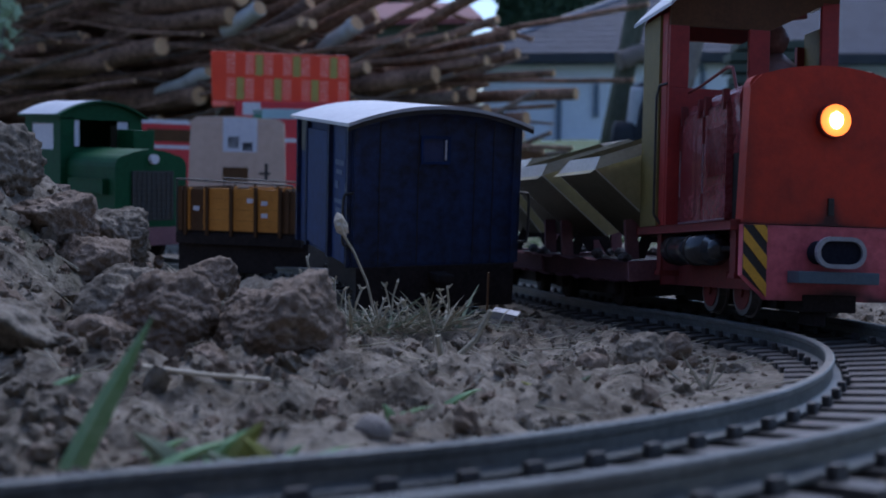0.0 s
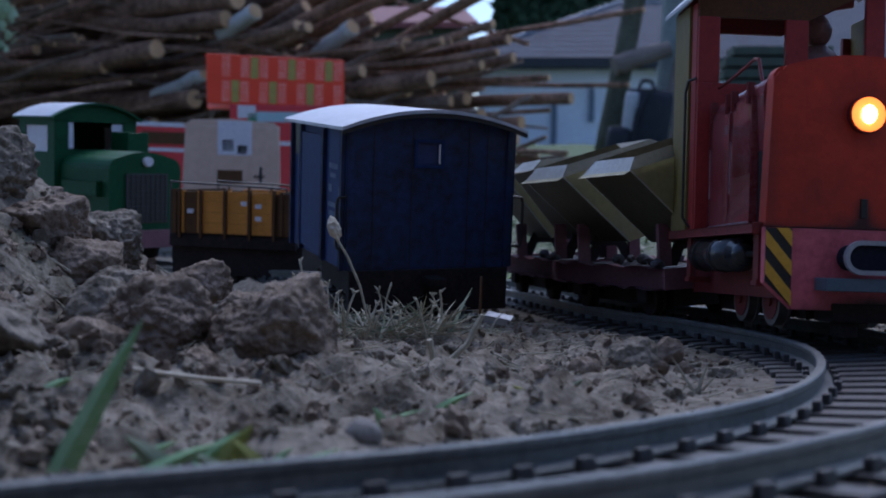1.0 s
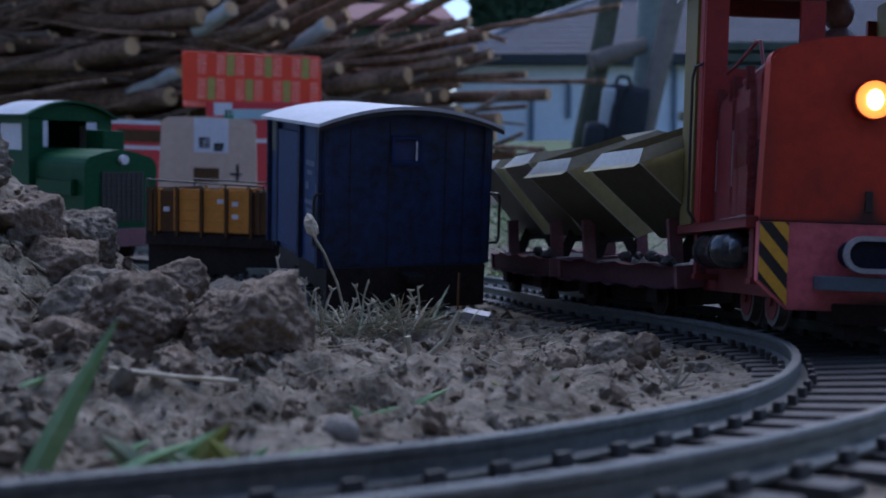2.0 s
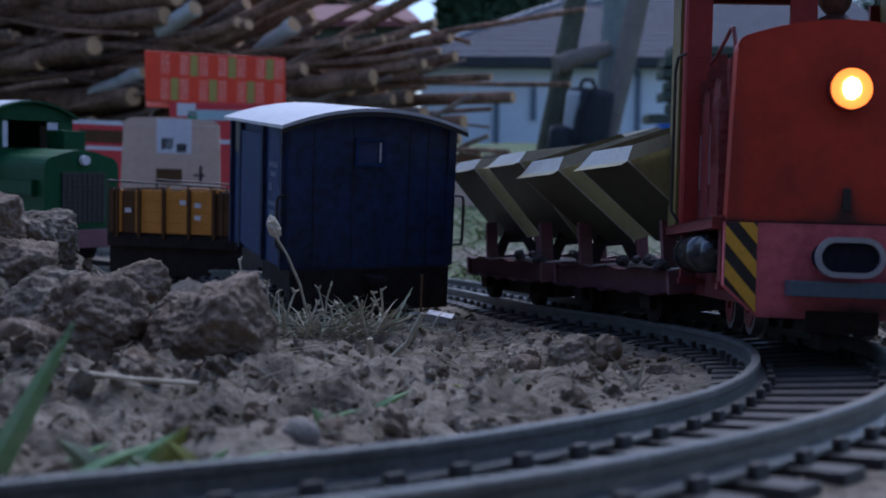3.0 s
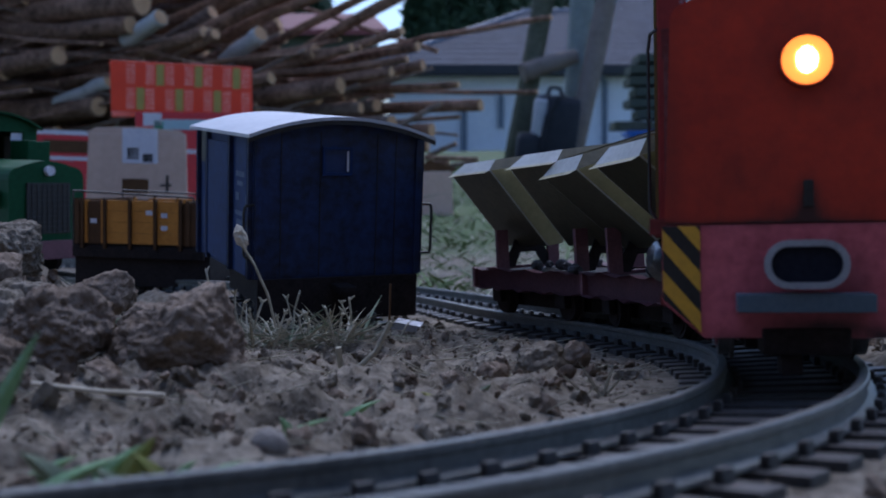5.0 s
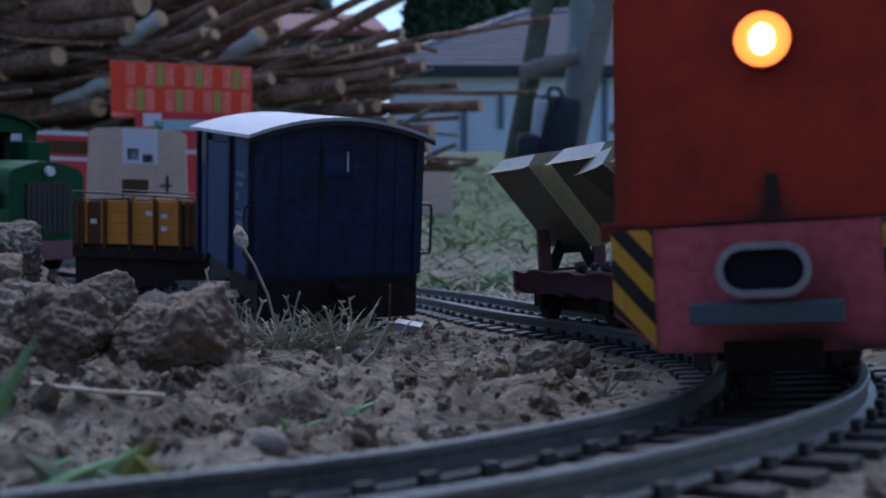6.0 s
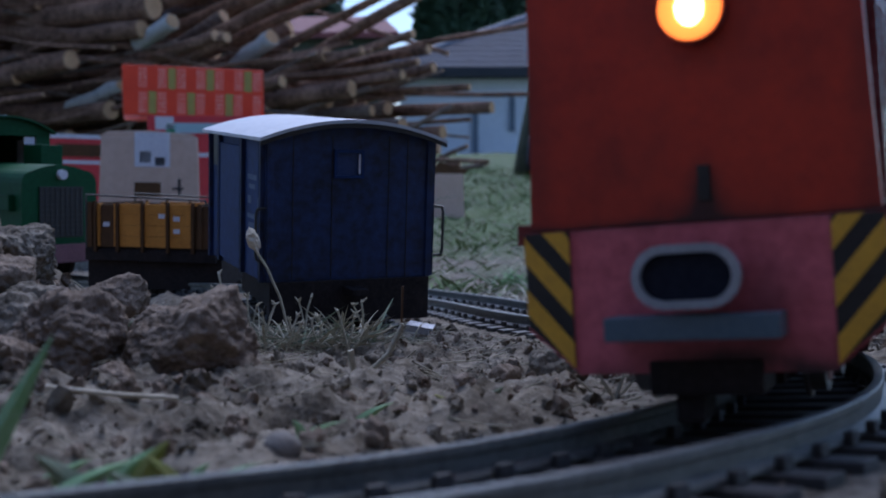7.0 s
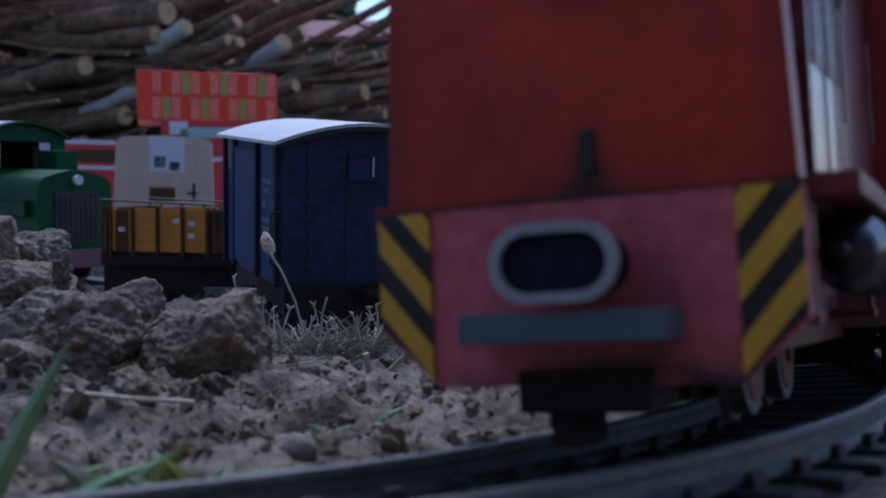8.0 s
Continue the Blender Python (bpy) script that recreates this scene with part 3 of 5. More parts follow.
    for x0, x1 in ((-0.0465, -0.0345), (0.0030, 0.0160), (0.0490, 0.0600)):
        box_part("window_pillar", t, CABRED, x0, x1, 0.108, 0.111, 0.1310, 0.1680 if x1 < 0.05 else 0.1870, 0.0004)
    bm = bmesh.new()
    add_box(bm, -0.0465, 0.0600, 0.150, 0.153, 0.049, 0.1240)
    add_prism(bm, gable, 0.150, 0.153)
    for x0, x1 in ((-0.0465, -0.040), (0.0535, 0.0600)):
        add_box(bm, x0, x1, 0.150, 0.153, 0.1240, 0.1680)
    part("cab_back", bm, REDDARK, t)
    for s in (-1, 1):
        bm = bmesh.new()
        add_box(bm, 0.0067 + s * 0.0515, 0.0067 + s * 0.0550, 0.1205, 0.1495, 0.049, 0.176)
        part("cab_door", bm, OLIVE, t, "olive yellow cab door")
        bm = bmesh.new()
        add_box(bm, 0.0067 + s * 0.0502, 0.0067 + s * 0.0536, 0.1105, 0.120, 0.049, 0.176)
        part("cab_side", bm, CABRED, t)
        bm = bmesh.new()
        add_tube(bm, [(0.0067 + s * 0.0535, 0.116, 0.050), (0.0067 + s * 0.0575, 0.117, 0.056), (0.0067 + s * 0.0575, 0.117, 0.126), (0.0067 + s * 0.0565, 0.115, 0.1325), (0.0067 + s * 0.0535, 0.110, 0.1335)], 0.0008)
        part("grab_rail", bm, BLACK, t)
    bm = bmesh.new()
    top = [(0.0660 - 0.1186 * i / 14, 0.1775 + 0.0285 * (1 - (i / 7 - 1) ** 2) + 0.0166 * (1 - i / 14)) for i in range(15)]
    add_prism(bm, top + [(x, z - 0.0022) for x, z in top[::-1]], 0.090, 0.158)
    part("cab_roof", bm, ROOF, t, "pale grey arched cab roof")
    box_part("cab_floor", t, DARK, -0.0435, 0.0570, 0.111, 0.150, 0.044, 0.052)
    bm = bmesh.new()
    add_lump(bm, (0.031, 0.134, 0.142), 0.016, 0.15, 3, 1.1, 5)
    add_lump(bm, (0.031, 0.134, 0.168), 0.0085, 0.1, 3, 1.15, 6)
    part("driver_figure", bm, SKIN, t, "plain seated doll figure", smooth=True)
    for y in (0.043, 0.087):
        axle(t, y, 0.0125)
        for s in (-1, 1):
            wheel(t, s * 0.0236, y, 0.0125, WHEEL, REDDARK)
    for ob in t.children_recursive:
        if ob.name.split(".")[0] in ("hood", "gap_shade", "side_door", "worn_edge", "hinge", "latch", "louvre", "hand_rail"):
            ob.data.transform(ASKEW)
    return t


loco = red_locomotive()


# ---------------------------------------------------------------- tipper wagons; centre at the origin, y along the track
def tipper_wagon(tip):
    t = thing("tipper_wagon", "olive tin tipper wagon with a V-shaped tub, dark red frame", "model train", group="tipper wagons of the moving train")
    for s in (-1, 1):
        bm = bmesh.new()
        n = 14
        pts = [(-0.0735 + 0.147 * i / n, 0.0170 + 0.0013 * math.sin(i * 2.3 + s)) for i in range(n + 1)]
        pts2 = [(y, 0.0300 + 0.0011 * math.sin(i * 1.7 + s)) for i, (y, z) in enumerate(pts)]
        lo = [bm.verts.new((s * 0.031, y, z)) for y, z in pts]
        hi = [bm.verts.new((s * 0.031, y, z)) for y, z in pts2]
        for i in range(n):
            bm.faces.new((lo[i], lo[i + 1], hi[i + 1], hi[i]))
        bmesh.ops.solidify(bm, geom=bm.faces[:], thickness=0.0022)
        for row, off in ((pts, 0.0), (pts2, 0.0)):
            a = [bm.verts.new((s * 0.0295, y, z)) for y, z in row]
            c = [bm.verts.new((s * 0.0365, y, z + 0.0004)) for y, z in row]
            new_faces = [bm.faces.new((a[i], a[i + 1], c[i + 1], c[i])) for i in range(n)]
            bmesh.ops.solidify(bm, geom=new_faces, thickness=0.0012)
        part("side_sill", bm, FRAMER, t, "uneven dark red side sill")
        box_part("end_sill", t, FRAMER, -0.033, 0.033, s * 0.0715, s * 0.0745, 0.0172, 0.0300, 0.0005)
        box_part("coupler", t, DARK, -0.004, 0.004, s * 0.0735, s * 0.0790, 0.0200, 0.0240, 0.0005)
        # stands that carry the tub
        bm = bmesh.new()
        # made-up dark brace that closes the bright gaps under the tub
        add_prism(bm, [(-0.020, 0.030), (-0.011, 0.030), (-0.006, 0.040), (0.006, 0.040), (0.011, 0.030), (0.020, 0.030), (0.009, 0.050), (-0.009, 0.050)], s * 0.052, s * 0.0535)
        part("gap_fill_brace", bm, DARK, t)
        for q in (-1, 1):
            box_part("tub_stand", t, FRAMER, q * 0.0155, q * 0.0240, s * 0.0515, s * 0.0545, 0.030, 0.056)
        for k in (-1, 1):
            box_part("axle_box", t, DARK, s * 0.0270, s * 0.0310, k * 0.043 - 0.006, k * 0.043 + 0.006, 0.008, 0.018, 0.001)
            wheel(t, s * 0.0236, k * 0.043, 0.0100, DARK, DARK)
    for k in (-1, 1):
        axle(t, k * 0.043, 0.0100)
    box_part("brake_gear", t, DARK, -0.016, 0.016, -0.056, 0.056, 0.0050, 0.0195)
    box_part("deck", t, DARK, -0.030, 0.030, -0.0715, 0.0715, 0.0200, 0.0280)
    r = random.Random(2)
    for k in range(9):
        bm = bmesh.new()
        add_lump(bm, (r.uniform(-0.027, 0.027), r.uniform(-0.062, 0.062), 0.0315), r.uniform(0.003, 0.0055), 0.4, 2, 0.8, k)
        part("stone_lump", bm, COAL, t)
    # the tub, tipped a little to the inside of the curve: end walls, slopes and lips
    tub = Matrix.Translation((0, 0, 0.0450)) @ pose(0, 0, 0, 0, tip, 0)
    L, w, h, b = 0.0295, 0.041, 0.0545, 0.006

    def sheet(name, pts, mat, lab=""):
        nonlocal tub
        bm = bmesh.new()
        bm.faces.new([bm.verts.new(tub @ Vector(p)) for p in pts])
        bmesh.ops.solidify(bm, geom=bm.faces[:], thickness=0.0008)
        return part(name, bm, mat, t, lab)
    tub0 = tub
    for mid, s in ((m, q) for m in (-0.0440, 0.0440) for q in (-1, 1)):
        tub = tub0 @ Matrix.Translation((0, mid, 0))
        sheet("side_slope", [(s * b, -L, 0), (s * b, L, 0), (s * w, L, h), (s * w, -L, h)], HOPPER, "sloping olive tin side of the tub")
        sheet("lining", [(s * (b - 0.0022), -L + .0012, 0.0012), (s * (b - 0.0022), L - .0012, 0.0012), (s * (w - 0.0026), L - .0012, h), (s * (w - 0.0026), -L + .0012, h)], HOPPERIN, "tin inside of the tub, coloured pale as lit")
        sheet("lip", [(s * w, -L, h), (s * w, L, h), (s * (w + 0.004), L, h - 0.001), (s * (w + 0.004), -L, h - 0.001)], TIN)
        sheet("end_wall", [(-b, s * L, 0), (b, s * L, 0), (w, s * L, h), (-w, s * L, h)], TIN, "olive tin end of the tub, coloured as lit")
        sheet("end_lining", [(-b + 0.001, s * (L - 0.0022), 0.002), (b - 0.001, s * (L - 0.0022), 0.002), (w - 0.003, s * (L - 0.0022), h - 0.0005), (-w + 0.003, s * (L - 0.0022), h - 0.0005)], HOPPERIN, "tin inside of the tub, coloured pale as lit")
        sheet("rim", [(s * w, -L, h), (s * w, L, h), (s * (w - 0.0085), L - 0.0055, h + 0.0066), (s * (w - 0.0085), -L + 0.0055, h + 0.0066)], HOPPERIN, "bent rim of the tub, coloured pale as lit")
        sheet("rim", [(-w, s * L, h), (w, s * L, h), (w - 0.0085, s * (L - 0.0055), h + 0.0066), (-w + 0.0085, s * (L - 0.0055), h + 0.0066)], HOPPER)
        # thin pale strips painted as highlights along the tub's corners
        for q in (-1, 1):
            sheet("edge_highlight", [(q * b, s * (L + 0.0006), 0), (q * (b - 0.0009), s * (L + 0.0009), 0), (q * (w - 0.0009), s * (L + 0.0009), h), (q * w, s * (L + 0.0006), h)], HOPPERIN)
        if s > 0:
            sheet("tub_floor", [(-b, -L, 0), (b, -L, 0), (b, L, 0), (-b, L, 0)], HOPPER)
    return t


tipper, second_tipper = tipper_wagon(14), tipper_wagon(5)


# ---------------------------------------------------------------- standing train
def blue_wagon(M):
    """Near end at y = 0, body to y = 0.14."""
    t = thing("covered_wagon", "dark blue model goods wagon with a pale arched roof, standing", "model train", M)
    w, L, z0, z1 = 0.0595, 0.142, 0.025, 0.1215
    bm = bmesh.new()
    outline = [(-w, z0), (w, z0)] + [(w - 2 * w * i / 10, z1 + 0.009 * (1 - (i / 5 - 1) ** 2)) for i in range(11)]
    # end wall with a window opening
    hx0, hx1, hz0, hz1 = -0.011, 0.006, 0.0950, 0.1100
    add_prism(bm, [(-w, z0), (hx0, z0), (hx0, z1 + 0.008), (-w / 2, z1 + 0.006), (-w, z1)], 0.0, 0.003)
    add_prism(bm, [(hx1, z0), (w, z0), (w, z1), (w / 2, z1 + 0.006), (hx1, z1 + 0.008)], 0.0, 0.003)
    add_box(bm, hx0, hx1, 0.0, 0.003, z0, hz0)
    add_box(bm, hx0, hx1, 0.0, 0.003, hz1, z1 + 0.008)
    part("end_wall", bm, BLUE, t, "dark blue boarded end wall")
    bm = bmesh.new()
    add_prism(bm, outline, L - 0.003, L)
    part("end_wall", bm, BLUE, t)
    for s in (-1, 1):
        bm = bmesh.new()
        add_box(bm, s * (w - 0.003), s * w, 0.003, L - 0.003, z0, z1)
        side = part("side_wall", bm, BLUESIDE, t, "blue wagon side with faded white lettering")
        # side door and framing
        box_part("sliding_door", side, BLUESIDE, s * (w + 0.0002), s * (w + 0.0022), 0.052, 0.108, z0 + 0.004, z1 - 0.010, 0.0006)
        for y in (0.004, 0.050, 0.110, 0.138):
            box_part("post", side, BLUE, s * (w + 0.0002), s * (w + 0.0026), y - 0.0018, y + 0.0018, z0, z1 - 0.002, 0.0004)
        box_part("side_window", side, BLACK, s * (w + 0.0001), s * (w + 0.0006), 0.113, 0.134, 0.094, 0.1165, 0, "small dark side window")
        for (y, z, ww, hh) in ((0.030, 0.090, 0.020, 0.0035), (0.030, 0.084, 0.014, 0.003), (0.036, 0.074, 0.008, 0.005), (0.030, 0.064, 0.022, 0.003), (0.030, 0.058, 0.016, 0.003), (0.014, 0.070, 0.005, 0.009), (0.080, 0.060, 0.018, 0.003)):
            box_part("lettering", side, LETTER, s * (w + 0.0001), s * (w + 0.0004), y - ww / 2, y + ww / 2, z, z + hh)
    # boards and braces of the end
    for i in (1, 3, 6, 7):
        x = -w + 0.0135 * i + 0.005
        if not (hx0 - 0.002 < x < hx1 + 0.002):
            box_part("board_joint", t, BLACK, x - 0.00025, x + 0.00025, -0.0004, 0.0005, z0, z1)
    for x in (-w + 0.003, w - 0.003):
        box_part("end_post", t, BLUE, x - 0.0020, x + 0.0020, -0.0014, 0.0002, z0, z1, 0.0004)
    bm = bmesh.new()
    for x0, x1, z, zz in ((hx0 - 0.002, hx1 + 0.002, hz0 - 0.002, hz0), (hx0 - 0.002, hx1 + 0.002, hz1, hz1 + 0.002), (hx0 - 0.002, hx0, hz0, hz1), (hx1, hx1 + 0.002, hz0, hz1)):
        add_box(bm, x0, x1, -0.0015, 0.0005, z, zz)
    part("window_frame", bm, BLUESIDE, t)
    box_part("window_bar", t, PAPER, hx1 - 0.0016, hx1 - 0.0006, -0.0012, 0.0, hz0 + 0.001, hz1 - 0.001, 0, "pale window edge")
    # roof
    bm = bmesh.new()
    ow = w + 0.006
    top = [(ow - 2 * ow * i / 14, z1 - 0.002 + 0.0125 * (1 - (i / 7 - 1) ** 2)) for i in range(15)]
    add_prism(bm, top + [(x, z - 0.0022) for x, z in top[::-1]], -0.009, L + 0.006)
    part("roof", bm, ROOF, t, "pale grey arched roof")
    bm = bmesh.new()
    add_prism(bm, [(x, z - 0.0024) for x, z in top] + [(x, z - 0.0052) for x, z in top[::-1]], -0.0086, -0.0070)
    part("roof_edge", bm, BLACK, t, "dark roof edge board")
    # underframe and headstock, filled dark to the ground for under-wagon shade; steps and handrail
    box_part("underframe", t, DARK, -0.036, 0.036, 0.005, L - 0.002, -0.004, z0)
    box_part("window_pane", t, WINBLUE, hx0, hx1, 0.0014, 0.0022, hz0, hz1, 0, "dull blue window pane")
    box_part("headstock", t, DARK, -0.057, 0.057, -0.003, 0.004, -0.004, z0, 0.0006)

    for s in (-1, 1):
        bm = bmesh.new()
        add_tube(bm, [(s * 0.0595, -0.002, 0.074), (s * 0.0655, -0.003, 0.0735), (s * 0.0665, -0.003, 0.070), (s * 0.0665, -0.003, 0.043), (s * 0.0655, -0.003, 0.040), (s * 0.0595, -0.002, 0.040)], 0.0010)
        part("handrail", bm, BLACK, t)
        for y in (0.034, 0.108):
            wheel(t, s * 0.0236, y, 0.0145, DARK, DARK)
    box_part("coupler", t, DARK, -0.006, 0.006, -0.020, 0.0, 0.016, 0.021, 0.001)
    for y in (0.034, 0.108):
        axle(t, y, 0.0145)
    return t


def open_wagon(M):
    """Drop-side wagon; side along x, from -0.065 to 0.065."""
    t = thing("open_wagon", "model open goods wagon with orange wooden drop sides", "model train", M)
    for s in (-1, 1):
        y = s * 0.045
        bm = bmesh.new()
        add_box(bm, -0.047, 0.063, y - 0.001, y + 0.001, 0.034, 0.071)
        side = part("drop_side", bm, BROWN, t, "orange boarded drop side")
        for z in (0.0345, 0.0440, 0.0535, 0.0630):
            for x0, x1 in ((-0.0420, -0.0395), (-0.0260, -0.0235), (-0.0205, 0.0005), (0.0035, 0.0245), (0.0275, 0.0480)):
                box_part("plank", side, ORANGE, x0, x1, y - 0.0022, y + 0.0022, z, z + 0.0093, 0.0002)
        for x in (-0.0435, -0.0220, 0.0020, 0.0260, 0.0495):
            box_part("stake", side, BROWN, x - 0.0012, x + 0.0012, y + s * 0.0018, y + s * 0.0045, 0.030, 0.0740, 0.0003)
        for x, z in ((-0.033, 0.052), (0.034, 0.058), (0.034, 0.047), (0.020, 0.060)):
            box_part("placard", side, PAPER, x - 0.003, x + 0.003, y + s * 0.0022, y + s * 0.0027, z, z + 0.004)
        box_part("sole_bar", t, DARK, -0.054, 0.070, y - 0.002, y + 0.002, 0.022, 0.032, 0.0005)
        bm = bmesh.new()
        add_tube(bm, [(-0.054, y, 0.032), (-0.054, y, 0.080), (-0.030, y, 0.079), (0.060, y, 0.076), (0.062, y, 0.060)], 0.0009)
        part("brake_rail", bm, BLACK, t)
        for x in (-0.04, 0.04):
            bm = bmesh.new()
            add_rod(bm, (x, s * 0.021, 0.013), (x, s * 0.026, 0.013), 0.013, seg=20)
            part("wheel", bm, DARK, t)
    for s, e in ((-1, -0.0135), (1, 0.0)):
        box_part("end_board", t, BROWN, s * 0.0600 - e, s * 0.0625 - e, -0.044, 0.044, 0.034, 0.071, 0.0004)
        box_part("end_frame", t, BROWN, s * 0.0540 - e * 0.5, s * 0.0575 - e * 0.5, -0.048, 0.048, 0.034, 0.073, 0.0004)
    box_part("floor", t, DARK, -0.054, 0.070, -0.045, 0.045, 0.026, 0.034)
    box_part("underframe", t, DARK, -0.054, 0.074, -0.042, 0.042, -0.003, 0.026)
    for x in (-0.04, 0.04):
        bm = bmesh.new()
        add_rod(bm, (x, -0.021, 0.013), (x, 0.021, 0.013), 0.002, seg=8)
        part("axle", bm, DARK, t)
    return t


def green_locomotive(M):
    """Front at y = 0, cab behind."""
    t = thing("diesel_locomotive", "dark green model locomotive with rounded hood, standing", "model train", M)
    bm = bmesh.new()
    add_prism(bm, hood_outline(0.036, 0.036, 0.030, 0.094, 0.005, 0.011), 0.0, 0.085)
    hood = part("hood", bm, GREEN, t, "rounded green hood")
    box_part("grille", hood, BLACK, -0.020, 0.022, -0.0012, 0.0005, 0.036, 0.080, 0.0005, "dark mesh radiator grille")
    bm = bmesh.new()
    for i in range(9):
        add_box(bm, -0.020 + i * 0.0049, -0.0192 + i * 0.0049, -0.0020, -0.0008, 0.037, 0.079)
    for i in range(10):
        add_box(bm, -0.020, 0.022, -0.0018, -0.0008, 0.037 + i * 0.0046, 0.0376 + i * 0.0046)
    part("grille_mesh", bm, GRILLE, hood)
    bm = bmesh.new()
    add_rod(bm, (0.001, 0.002, 0.0905), (0.001, -0.0045, 0.0905), 0.0042, seg=16)
    part("headlamp", bm, PAPER, t, "small white headlamp")
    # cab with windows
    bm = bmesh.new()
    add_prism(bm, arch(0.042, 0.030, 0.0985, 0.0), 0.085, 0.088)
    for x0, x1 in ((-0.042, -0.028), (0.028, 0.042)):
        add_box(bm, x0, x1, 0.085, 0.088, 0.0985, 0.126)
    add_prism(bm, arch(0.042, 0.124, 0.127, 0.012), 0.085, 0.088)
    part("cab_front", bm, GREEN, t, "green cab front with a wide window")
    # opaque white strips that paint the reflections in the cab window
    for x, wd in ((-0.0275, 0.005), (0.0165, 0.011)):
        box_part("window_pane", t, PAPER, x, x + wd, 0.0862, 0.0872, 0.0995, 0.123, 0, "pale pane painted as a reflection in the cab window")
    bm = bmesh.new()
    add_prism(bm, arch(0.042, 0.030, 0.127, 0.012), 0.150, 0.153)
    part("cab_back", bm, GREEN, t)
    for s in (-1, 1):
        bm = bmesh.new()
        add_box(bm, s * 0.039, s * 0.042, 0.088, 0.150, 0.030, 0.096)
        add_box(bm, s * 0.039, s * 0.042, 0.088, 0.150, 0.120, 0.128)
        for y0, y1 in ((0.088, 0.098), (0.140, 0.150)):
            add_box(bm, s * 0.039, s * 0.042, y0, y1, 0.096, 0.120)
        part("cab_side", bm, GREEN, t)
        box_part("side_window", t, PAPER, s * 0.0400, s * 0.0410, 0.098, 0.140, 0.096, 0.120, 0, "pale side window")
        box_part("sole_bar", t, FRAMER, s * 0.034, s * 0.040, 0.0, 0.153, 0.016, 0.029, 0.0005)
        box_part("hood_box", t, GREEN, s * 0.034, s * 0.0405, 0.012, 0.075, 0.060, 0.072, 0.001)
        for y in (0.03, 0.06, 0.11):
            wheel(t, s * 0.0236, y, 0.013, DARK, DARK)
    bm = bmesh.new()
    top = [(0.0455 - 0.091 * i / 12, 0.1280 + 0.014 * (1 - (i / 6 - 1) ** 2)) for i in range(13)]
    add_prism(bm, top + [(x, z - 0.002) for x, z in top[::-1]], 0.080, 0.160)
    part("cab_roof", bm, GREEN, t)
    # pale skin over the left half, painting the light on the green roof
    bm = bmesh.new()
    add_prism(bm, [(x, z + 0.0006) for x, z in top[6:]] + [(x, z + 0.0001) for x, z in top[6:][::-1]], 0.086, 0.160)
    part("roof_lit_half", bm, ROOF, t, "pale sheet for the lit half of the roof")
    box_part("beam", t, FRAMER, -0.042, 0.042, -0.004, 0.0, 0.014, 0.030, 0.0008)
    box_part("exhaust_box", t, GREEN, 0.012, 0.034, 0.050, 0.080, 0.095, 0.116, 0.001)
    for y in (0.03, 0.06, 0.11):
        axle(t, y, 0.013)
    return t


blue_wagon(Matrix.Translation((-0.0715, 0.757, 0.0105)) @ pose(0, 0, 0, 4.5, 0, 26))
open_wagon(Matrix.Translation((-0.2665, 1.03, 0.0100)) @ pose(0, 0, 0, 0, 1, -12))
green_locomotive(Matrix.Translation((-0.406, 1.15, 0.0030)) @ pose(0, 0, 0, 2, 0, 51) @ Matrix.Scale(1.18, 4))


# ---------------------------------------------------------------- boxes behind the train
def carton(name, label, M, w, d, h, mat, category="box", lean=0.0):
    t = thing(name, label, category, M)
    bm = bmesh.new()
    add_box(bm, -w / 2, w / 2, -d / 2, d / 2, 0, h, 0.003)
    for v in bm.verts:
        v.co.x += 0.004 * math.sin(v.co.z * 31 + 1) * (v.co.z > 0.01)
        v.co.x *= 1 - lean * max(0.0, v.co.z / h - 0.3)
    part("carton_body", bm, mat, t)
    return t


def gift_box(M):
    w, d, h = 0.270, 0.20, 0.097
    t = carton("gift_box", "box wrapped in red printed paper with gold stripes, on a carton", M, w, d, h, GIFT)
    r = random.Random(5)
    y = -d / 2 - 0.0008
    for k in range(7):
        x = -w / 2 + 0.018 + k * 0.0365
        up = k % 2 == 0
        z0, z1 = (0.052, 0.093) if up else (0.004, 0.047)
        if k:
            box_part("gold_stripe", t, GOLD, x - 0.0075, x + 0.0075, y, y + 0.0012, z0, z1)
        for zz in ((0.005, 0.046), (0.054, 0.092)):
            box_part("print_ground", t, GIFTMID, x + 0.0095, x + 0.0265, y + 0.0006, y + 0.0012, zz[0] - 0.001, zz[1] + 0.001)
            bm = bmesh.new()
            for j in range(5):
                cz = zz[0] + (zz[1] - zz[0]) * (j + 0.5) / 5
                for e in (-1, 0, 1):
                    cx, k = x + 0.018 + e * 0.0052, r.uniform(0.0008, 0.0021)
                    add_box(bm, cx - k, cx + k, y + 0.0003, y + 0.0012, cz - r.uniform(0.001, 0.0038), cz + r.uniform(0.001, 0.0036))
            part("print", bm, GIFTPALE, t)
    return t


gift_box(Matrix.Translation((-0.534, 2.30, 0.2300)) @ pose(0, 0, 0, 0, 1.2, 16))
c = carton("printed_carton", "red printed carton with pale blue and green panels", Matrix.Translation((-0.50, 2.30, -0.02)) @ pose(0, 0, 0, 0, 0, 14), 0.245, 0.20, 0.2516, CARTON)
